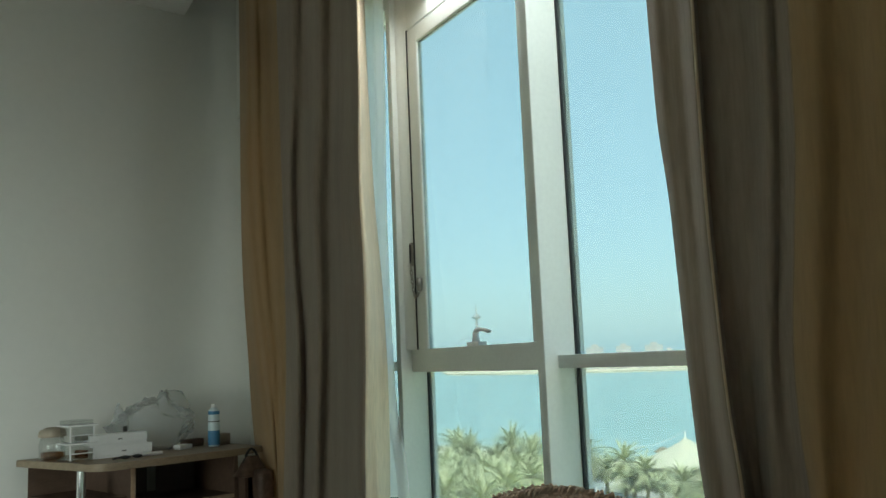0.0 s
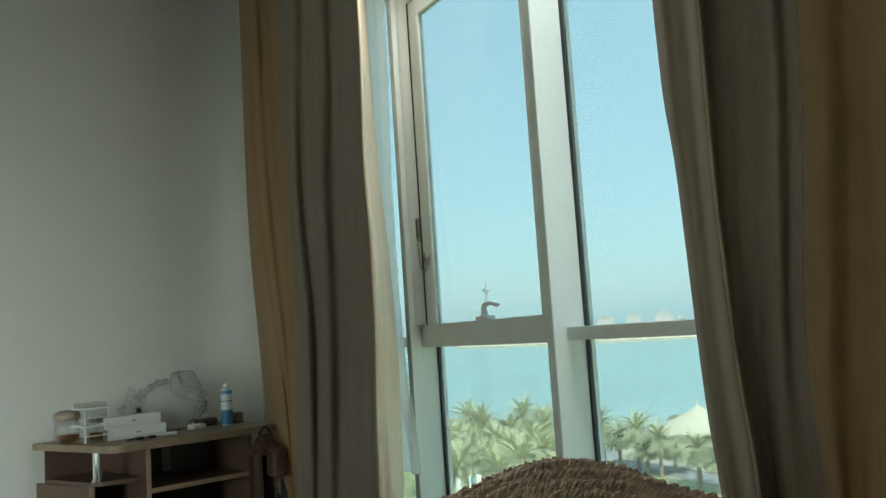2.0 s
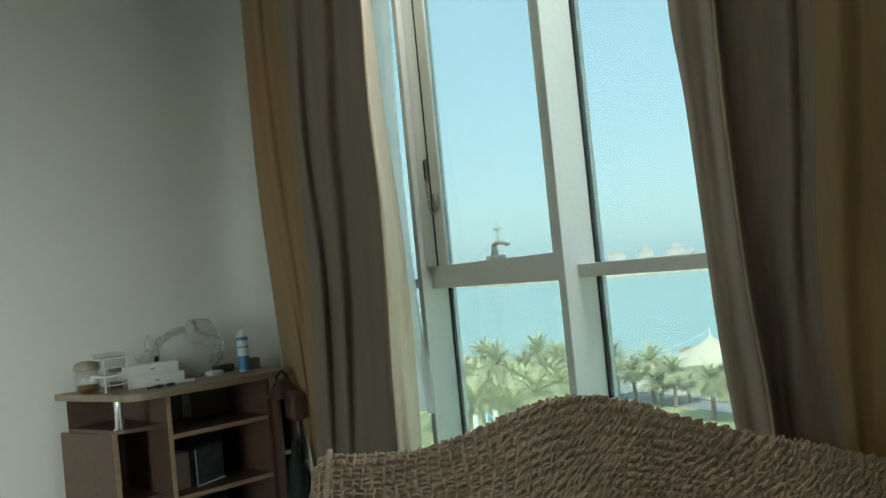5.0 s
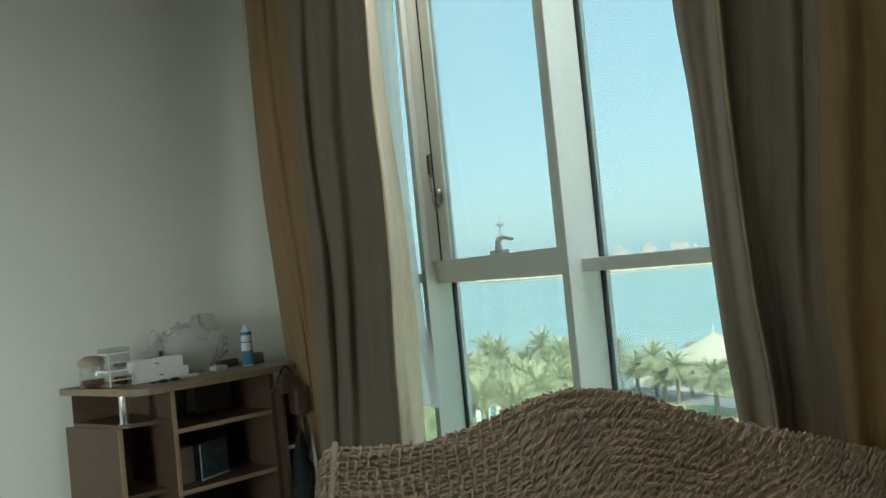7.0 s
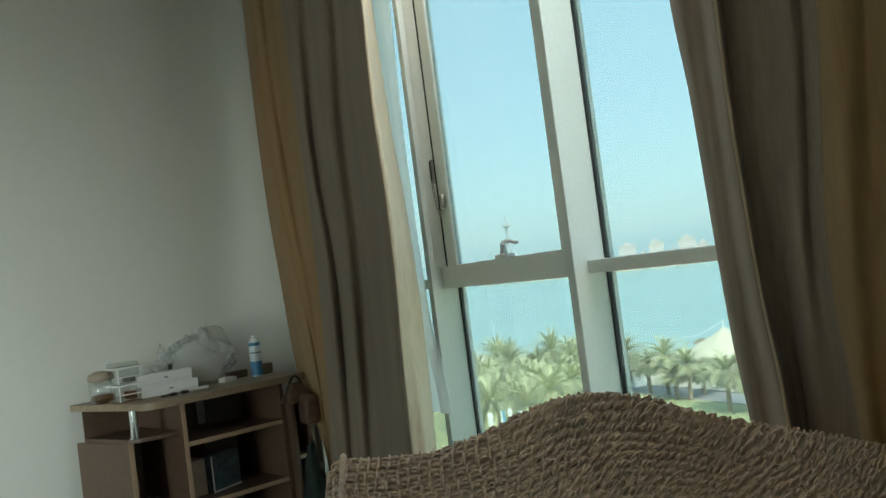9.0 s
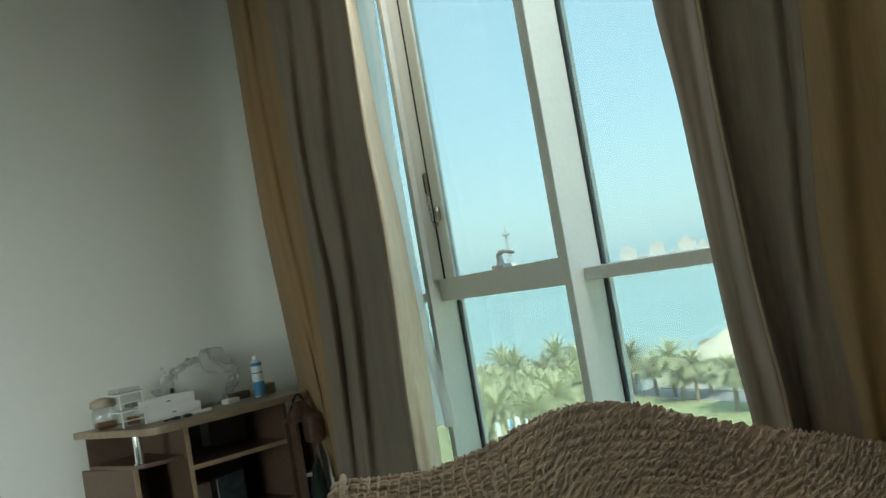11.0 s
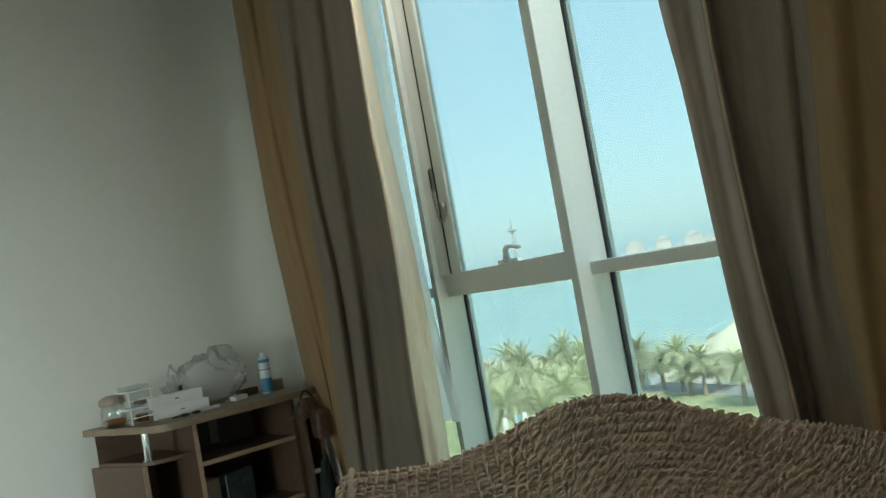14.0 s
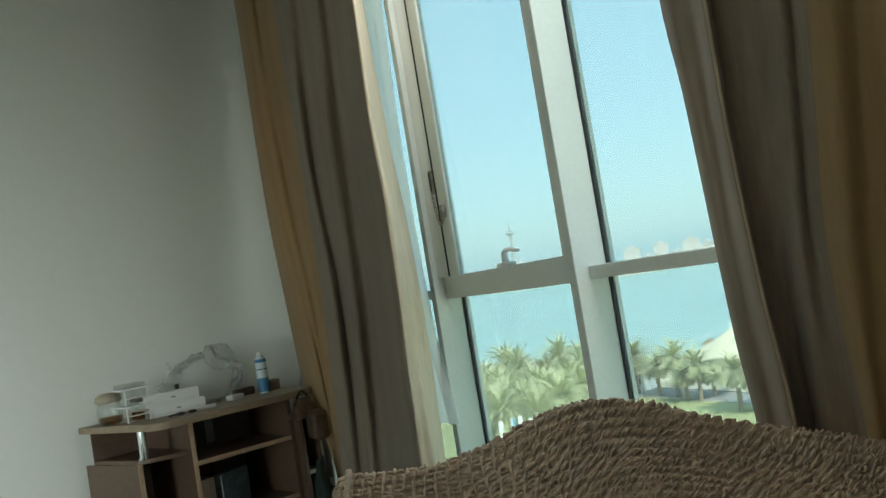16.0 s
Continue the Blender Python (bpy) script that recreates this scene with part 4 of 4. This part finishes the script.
# ---- in the desk's shelves ----
fx = thing("picture_box", (*dk(0.20, 0.20), 0.283), "box with a dark blue picture print and a pale edge", "box")
part("board", prism(bmesh.new(), [dk(0.165, 0.10), dk(0.335, 0.16), dk(0.315, 0.205), dk(0.145, 0.145)], 0.284, 0.452, 0.002), PICTURE, fx)
part("edge", prism(bmesh.new(), [dk(0.160, 0.094), dk(0.338, 0.157), dk(0.337, 0.160), dk(0.159, 0.097)], 0.284, 0.292), WHITEBOX, fx, "pale printed edge")
part("edge", prism(bmesh.new(), [dk(0.160, 0.094), dk(0.166, 0.096), dk(0.165, 0.099), dk(0.159, 0.097)], 0.2925, 0.45), WHITEBOX, fx)
rc = thing("folded_cloth", (*dk(0.15, 0.42), 0.283), "dark red folded cloth at the back of the shelf", "cloth")
part("fold", prism(bmesh.new(), [dk(0.03, 0.30), dk(0.27, 0.30), dk(0.27, 0.44), dk(0.03, 0.44)], 0.283, 0.43, 0.02), REDCLOTH, rc, smooth=True)
part("fold", prism(bmesh.new(), [dk(0.04, 0.31), dk(0.26, 0.31), dk(0.26, 0.43), dk(0.04, 0.43)], 0.4305, 0.49, 0.02), REDCLOTH, rc, smooth=True)
gf = thing("grey_folder", (*dk(0.05, 0.3), 0.283), "grey-brown folder standing in the shelf", "folder")
part("cover", prism(bmesh.new(), [dk(0.040, 0.115), dk(0.150, 0.135), dk(0.135, 0.29), dk(0.025, 0.29)], 0.283, 0.445, 0.003), TAN, gf)

# ---- handbag and dark bag by the shelf tower ----
hb = thing("handbag", (1.17, 4.02, 0.640), "brown patterned leather handbag with a dark handle on the shelf tower", "bag")
hx, hy = 1.158, 4.0


def bag_body(cx, cy, z):
    bm = bmesh.new()
    grid = []
    for j in range(9):
        v = j / 8
        l, d = 0.082 * (1 - 0.66 * v), 0.050 * (1 - 0.75 * v)
        grid.append([(cx + E1.x * l * c1 + E2.x * d * s1, cy + E1.y * l * c1 + E2.y * d * s1, z + 0.085 * v)
                     for c1, s1 in ((math.copysign(abs(math.cos(q)) ** 0.5, math.cos(q)), math.copysign(abs(math.sin(q)) ** 0.5, math.sin(q))) for q in (2 * math.pi * i / 20 for i in range(20)))])
    m = quad_mesh(bm, grid, closed=True)
    bm.faces.new(m[0][::-1])
    bm.faces.new(m[-1])
    return bm


part("body", bag_body(hx, hy, 0.6405), BROWNBAG, hb, smooth=True)
part("flap", prism(bmesh.new(), [(1.155, 3.875), (1.232, 3.885), (1.228, 3.99), (1.15, 3.985)], 0.535, 0.668, 0.02), BROWNBAG, hb, "slumped end hanging over the edge", smooth=True)
part("handle", tube(bmesh.new(), [(hx + E1.x * a, hy + E1.y * a, 0.695 + 0.062 * math.sin(math.pi * (a + 0.045) / 0.09)) for a in [-0.045 + 0.09 * i / 12 for i in range(13)]], 0.006, 8), BLACK, hb, smooth=True)

db = thing("dark_bag", (1.15, 3.86, 0.0), "dark green fabric bag standing on the floor", "bag")
part("body", crumpled(1.152, 3.86, 0.0, 0.042, 0.06, 0.43, 0.02, 24, 14), DARKGREEN, db, smooth=True)
part("strap", tube(bmesh.new(), [(1.14, 3.84, 0.40), (1.148, 3.83, 0.46), (1.165, 3.84, 0.47), (1.172, 3.86, 0.40)], 0.006, 6), DARKGREEN, db, smooth=True)

# ---- outside: ground, shore, sea ----
ZG = -20.0


def flat(pts, z):
    bm = bmesh.new()
    bm.faces.new([bm.verts.new((x, y, z)) for x, y in pts])
    return bm


solid("ground", flat([(-4500, -4500), (4500, -4500), (4500, 4500), (-4500, 4500)], ZG - 3), SAND, (0, 0, 0), "sandy ground and sea bed reaching the horizon", "ground", kind="structure")
shore = [(118 - (y - 110) * 0.19 + 2.0 * math.sin(y * 0.11) + 1.2 * math.sin(y * 0.31), y) for y in range(-400, 405, 8)]
solid("beach", prism(bmesh.new(), [(8, -400)] + shore + [(8, 404)], ZG - 2.9, ZG), SAND, (0, 0, 0), "pale sandy shore with a low edge to the sea", "beach", kind="structure")
solid("sea", flat([(30, -4400), (4400, -4400), (4400, 4400), (30, 4400)], ZG - 0.8), WATER, (0, 0, 0), "calm turquoise sea under haze", "sea", kind="structure")
solid("lawn", B(20, 80.5, -200, 300, ZG, ZG + 0.06), GRASS, (0, 0, 0), "sunlit green lawn beside the road", "lawn", kind="structure")
solid("road", B(81.2, 86.5, -200, 300, ZG, ZG + 0.03), ASPHALT, (0, 0, 0), "grey coastal road", "road", kind="structure")
solid("pavement", B(86.8, 92, -200, 300, ZG, ZG + 0.14), PAVING, (0, 0, 0), "pale paved promenade", "pavement", kind="structure")
for x in (80.8, 86.65):
    solid("kerb", B(x - 0.15, x + 0.15, -200, 300, ZG, ZG + 0.16), PAVING, (x, 0, ZG), "pale concrete kerb of the road", "kerb", kind="structure")


# ---- date palms ----
def palm_crown(rng, fronds, size):
    bm = bmesh.new()
    dry = bmesh.new()
    for k in range(fronds):
        az = 2.399963 * k + rng.uniform(-0.25, 0.25)
        q = (k + 0.5) / fronds
        el = radians(80 - 142 * q + rng.uniform(-9, 9))
        ln = size * rng.uniform(0.85, 1.1) * (0.75 + 0.25 * math.sin(math.pi * min(1, q + 0.2)))
        tgt = dry if q > 0.95 else bm
        p = Vector((0, 0, 0.1))
        d = Vector((math.cos(az) * math.cos(el), math.sin(az) * math.cos(el), math.sin(el)))
        n = 9
        spine = [p.copy()]
        for i in range(n):
            p = p + d * (ln / n)
            d = (d + Vector((0, 0, -0.115 - 0.04 * (1 - q)))).normalized()
            spine.append(p.copy())
        side0 = Vector((-math.sin(az), math.cos(az), 0))
        for i in range(n):
            a, b = spine[i], spine[i + 1]
            w = side0 * 0.03 * (1.2 - i / n)
            tgt.faces.new([tgt.verts.new(v) for v in (a - w, a + w, b + w * 0.8, b - w * 0.8)])
        for i in range(1, n + 1):
            for h in (0, 0.2, 0.4, 0.6, 0.8):
                if i == n and h:
                    continue
                a = spine[i] if not h else spine[i].lerp(spine[i + 1], h)
                fwd = (spine[i] - spine[i - 1]).normalized()
                fl = size * 0.145 * (0.5 + math.sin(math.pi * min(0.93, (i + h) / n))) * rng.uniform(0.8, 1.15)
                up = side0.cross(fwd)
                for s in (-1, 1):
                    tip = a + (fwd * 0.95 + side0 * s * 0.50 + up * rng.uniform(-0.45, 0.2) + Vector((0, 0, -0.18))) * fl
                    wv = fwd * 0.045
                    tgt.faces.new([tgt.verts.new(v) for v in (a - wv, a + wv, tip)])
    return bm, dry


def palm(rng, height, size, fronds):
    o = thing("date_palm", (0, 0, 0), "tall date palm with a full grey-green crown", "palm tree", "palms along the shore")
    lean = rng.uniform(-0.3, 0.3)
    pts, rad = [], []
    for i in range(15):
        v = i / 14
        pts.append((lean * v * v, 0.1 * math.sin(3 * v), height * v))
        rad.append(0.30 - 0.08 * v + (0.035 if i % 2 else 0) + (0.12 * max(0, v - 0.85) / 0.15))
    part("trunk", tube(bmesh.new(), pts, 0.3, 10, rad), BARK, o, smooth=False)
    crown, dry = palm_crown(rng, fronds, size)
    bmesh.ops.translate(crown, verts=crown.verts, vec=(lean, 0, height - 0.1))
    bmesh.ops.translate(dry, verts=dry.verts, vec=(lean, 0, height - 0.1))
    part("crown", crown, FROND, o)
    part("dry_fronds", dry, DRYFROND, o, "dry straw-coloured hanging fronds")
    return o


prng = random.Random(11)
MODEL_HEIGHT = (7.4, 8.2, 6.8)
models = [palm(prng, h, size, n) for h, size, n in zip(MODEL_HEIGHT, (4.2, 4.4, 4.0), (96, 104, 90))]
# place of each trunk, model, turn and height of the crown
PALMS = [(62.5, 108.3, 0, 0, 7.5), (70.3, 109.4, 0, 67, 7.7), (74.1, 109.3, 2, 134, 6.6), (56.4, 103.7, 1, 201, 6.4), (59.6, 99.6, 2, 268, 6.1),
         (65.6, 100.5, 2, 335, 5.8), (58.2, 110.7, 0, 42, 6.4), (51.7, 92.6, 2, 109, 6.5), (56.9, 91.8, 2, 176, 6.2), (65.1, 97.2, 1, 243, 5.3),
         (46.2, 88.7, 0, 310, 7.1), (49.1, 84.9, 2, 17, 6.4), (54.5, 86.3, 0, 84, 6.1), (44.2, 81.9, 2, 151, 6.8), (47.5, 80.0, 2, 218, 6.1),
         (67.3, 108.9, 1, 285, 6.2), (50.9, 103.2, 2, 352, 6.4), (43.1, 85.8, 2, 59, 6.6), (81.9, 98.4, 0, 126, 5.8), (80.2, 92.0, 2, 193, 5.1),
         (76.9, 81.5, 2, 260, 5.0), (82.5, 108.2, 1, 327, 5.8), (81.9, 102.3, 2, 34, 4.3), (84.3, 93.7, 2, 101, 3.0), (77.2, 78.4, 0, 168, 4.3),
         (80.1, 94.7, 2, 235, 3.5)]
for x, y, m, turn, tall in PALMS:
    c = copy_thing(models[m], pose(x, y, ZG + 0.02, 0, 0, turn))
    f = tall / MODEL_HEIGHT[m]
    c.scale = (1 + 0.1 * math.sin(turn), 1 + 0.1 * math.sin(turn), f)
for m, (x, y) in zip(models, ((66.0, 118.0), (58.0, 121.0), (70.0, 104.0))):
    m.location = (x, y, ZG + 0.02)

# ---- beach tent ----
tent = thing("beach_tent", (111, 116.5, ZG), "large cream peaked canvas tent on the beach", "tent")


def canopy(cx, cy, z0, h, r, seg=32, rows=12):
    bm = bmesh.new()
    grid = []
    for j in range(rows + 1):
        v = j / rows
        rr = r * ((1 - v) ** 1.25 * 0.97 + 0.03)
        grid.append([(cx + rr * (1 + 0.05 * math.cos(8 * t) * (1 - v)) * math.cos(t), cy + rr * (1 + 0.05 * math.cos(8 * t) * (1 - v)) * math.sin(t),
                      z0 + h * v - 0.35 * (1 - v) * (0.5 + 0.5 * math.cos(8 * t))) for t in (2 * math.pi * i / seg for i in range(seg))])
    m = quad_mesh(bm, grid, closed=True)
    bm.faces.new(m[-1])
    return bm


part("canopy", canopy(111, 116.5, ZG + 1.6, 4.1, 8.8), CANVAS, tent, smooth=True)
part("mast", tube(bmesh.new(), [(111, 116.5, ZG), (111, 116.5, ZG + 7.0)], 0.12, 8), WHITEPAINT, tent)
for k in range(8):
    t = 2 * math.pi * k / 8
    part("pole", tube(bmesh.new(), [(111 + 7.2 * math.cos(t), 116.5 + 7.2 * math.sin(t), ZG), (111 + 7.2 * math.cos(t), 116.5 + 7.2 * math.sin(t), ZG + 2.5)], 0.08, 6), WHITEPAINT, tent)

# ---- by the tent: string of lamps, parasol, kiosk and a pale canopy ----
string = thing("string_lights", (103.9, 121.8, -20.0), "string of small white lamps running up to the tent's mast", "string lights")
SA, SB = Vector((103.87, 121.75, -15.60)), Vector((111.0, 116.5, ZG + 6.9))
run = [SA.lerp(SB, i / 24) - Vector((0, 0, 0.6 * math.sin(math.pi * i / 24))) for i in range(25)]
part("cable", tube(bmesh.new(), run, 0.010, 4), WHITEPAINT, string)
for p in run[1:-1:2]:
    part("lamp", lathe(bmesh.new(), p.x, p.y, [(0.05, p.z - 0.26), (0.16, p.z - 0.15), (0.06, p.z - 0.02)], 8), WHITEPAINT, string)
part("post", tube(bmesh.new(), [(SA.x, SA.y, ZG), tuple(SA)], 0.07, 6), WHITEPAINT, string)
px, py = 110.89, 122.23
para = thing("parasol", (px, py, ZG), "dark brown beach parasol beside the tent", "parasol")
part("canopy", lathe(bmesh.new(), px, py, [(1.7, ZG + 2.9), (1.72, ZG + 2.98), (0.9, ZG + 3.5), (0.1, ZG + 3.8)], 10), BARK, para)
part("pole", tube(bmesh.new(), [(px, py, ZG), (px, py, ZG + 3.0)], 0.05, 6), WHITEPAINT, para)
kx, ky = 85.99, 110.53
kiosk = thing("beach_kiosk", (kx, ky, ZG), "small white beach kiosk with a brown-red roof among the palms", "kiosk")
part("wall", B(kx - 1.6, kx + 1.6, ky - 1.4, ky + 1.4, ZG, ZG + 2.5, bevel=0.03), WHITEPAINT, kiosk)
part("hatch", B(kx - 1.66, kx - 1.6005, ky - 0.8, ky + 0.8, ZG + 1.0, ZG + 2.0), REDCLOTH, kiosk, "dark red hatch")
part("roof", prism(bmesh.new(), [(kx - 2.1, ky - 1.9), (kx + 2.1, ky - 1.9), (kx + 2.1, ky + 1.9), (kx - 2.1, ky + 1.9)], ZG + 2.5, ZG + 2.75, 0.05), BARK, kiosk)
qx, qy = 73.41, 130.85
shade = thing("shade_canopy", (qx, qy, ZG), "pale canvas shade canopy on posts behind the palms", "canopy")
part("canvas", canopy(qx, qy, ZG + 2.6, 1.9, 2.6, 16, 6), WHITEPAINT, shade, smooth=True)
for sx, sy in ((-1, -1), (-1, 1), (1, -1), (1, 1)):
    part("post", tube(bmesh.new(), [(qx + 1.6 * sx, qy + 1.6 * sy, ZG), (qx + 1.6 * sx, qy + 1.6 * sy, ZG + 2.9)], 0.06, 6), WHITEPAINT, shade)

# ---- flag posts in front of the palms ----
for k, (x, y, top, blue) in enumerate(((33.0, 61.8, -10.3, 0), (33.9, 61.3, -10.2, 1), (34.4, 61.0, -10.1, 0), (35.1, 60.6, -10.4, 0))):
    f = thing("banner_post", (x, y, ZG), "slim white post with a hanging banner", "banner", "banner posts")
    part("post", tube(bmesh.new(), [(x, y, ZG), (x, y, top)], 0.07, 8), WHITEPAINT, f)
    part("banner", B(x + 0.08, x + 0.34, y - 0.02, y + 0.02, top - 2.6, top - 0.05), BANNER if blue else WHITEPAINT, f)

# ---- far shore ----
isl = [(560, 900), (596, 782), (620, 730), (644, 673), (690, 610), (760, 540), (1500, 300), (1500, 1700), (700, 1300), (560, 1020)]
solid("island", prism(bmesh.new(), isl, ZG - 2.8, ZG + 1.2), SAND, (0, 0, 0), "low sandy island across the water", "island", kind="structure")


def far_block(name, cx, cy, w, d, floors, label):
    """A pale storeyed building seen far off, facing the water."""
    turn = math.atan2(cy, cx)
    ex, ey = Vector((math.sin(turn), -math.cos(turn), 0)), Vector((math.cos(turn), math.sin(turn), 0))
    c = Vector((cx, cy, ZG + 1.2))
    fh = 3.6
    h = floors * fh

    def q(u, v):
        p = c + ex * u + ey * v
        return (p.x, p.y)

    def slab(u0, u1, v0, v1, z0, z1):
        return prism(bmesh.new(), [q(u0, v0), q(u1, v0), q(u1, v1), q(u0, v1)], c.z + z0, c.z + z1)
    o = thing(name, c, label, "building", "buildings on the far shore")
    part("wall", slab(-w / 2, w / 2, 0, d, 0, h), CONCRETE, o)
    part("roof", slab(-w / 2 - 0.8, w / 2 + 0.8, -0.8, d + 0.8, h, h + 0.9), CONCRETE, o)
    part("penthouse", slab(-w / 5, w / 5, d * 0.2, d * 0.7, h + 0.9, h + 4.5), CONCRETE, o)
    n = max(3, int(w / 6))
    for k in range(floors):
        for j in range(n):
            u = -w / 2 + w * (j + 0.5) / n
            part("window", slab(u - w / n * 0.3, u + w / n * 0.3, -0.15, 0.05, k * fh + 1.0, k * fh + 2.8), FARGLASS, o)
    return o


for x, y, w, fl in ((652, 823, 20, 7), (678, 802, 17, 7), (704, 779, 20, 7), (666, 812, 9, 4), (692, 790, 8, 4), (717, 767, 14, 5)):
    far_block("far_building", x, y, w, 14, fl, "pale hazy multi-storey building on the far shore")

# ---- observation tower, drum building and wheel far across the water ----
TX, TY = 769.0, 1288.0
ot = thing("observation_tower", (TX, TY, ZG), "slender white observation tower with a disc-shaped deck", "tower")
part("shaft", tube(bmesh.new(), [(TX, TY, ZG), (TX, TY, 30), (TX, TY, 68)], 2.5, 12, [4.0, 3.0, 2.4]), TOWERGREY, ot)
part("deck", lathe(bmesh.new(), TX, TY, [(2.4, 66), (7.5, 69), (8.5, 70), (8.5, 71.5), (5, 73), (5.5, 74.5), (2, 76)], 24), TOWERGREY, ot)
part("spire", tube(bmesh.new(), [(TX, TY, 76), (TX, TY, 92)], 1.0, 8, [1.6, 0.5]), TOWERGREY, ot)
dr = thing("drum_building", (TX - 4, TY - 10, ZG), "round white building at the foot of the tower", "building")
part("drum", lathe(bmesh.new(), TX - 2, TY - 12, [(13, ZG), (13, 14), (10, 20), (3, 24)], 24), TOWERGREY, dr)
wx, wy = 756.0, 1297.0
wh = thing("ferris_wheel", (wx, wy, ZG), "thin white observation wheel beside the far tower", "wheel")
wd = Vector((1288, -769, 0)).normalized()
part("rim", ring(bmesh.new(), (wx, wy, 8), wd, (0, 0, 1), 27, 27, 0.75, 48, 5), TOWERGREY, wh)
for k in range(12):
    t = math.pi * k / 12
    r = wd * math.cos(t) * 27 + Vector((0, 0, 1)) * math.sin(t) * 27
    c = Vector((wx, wy, 8))
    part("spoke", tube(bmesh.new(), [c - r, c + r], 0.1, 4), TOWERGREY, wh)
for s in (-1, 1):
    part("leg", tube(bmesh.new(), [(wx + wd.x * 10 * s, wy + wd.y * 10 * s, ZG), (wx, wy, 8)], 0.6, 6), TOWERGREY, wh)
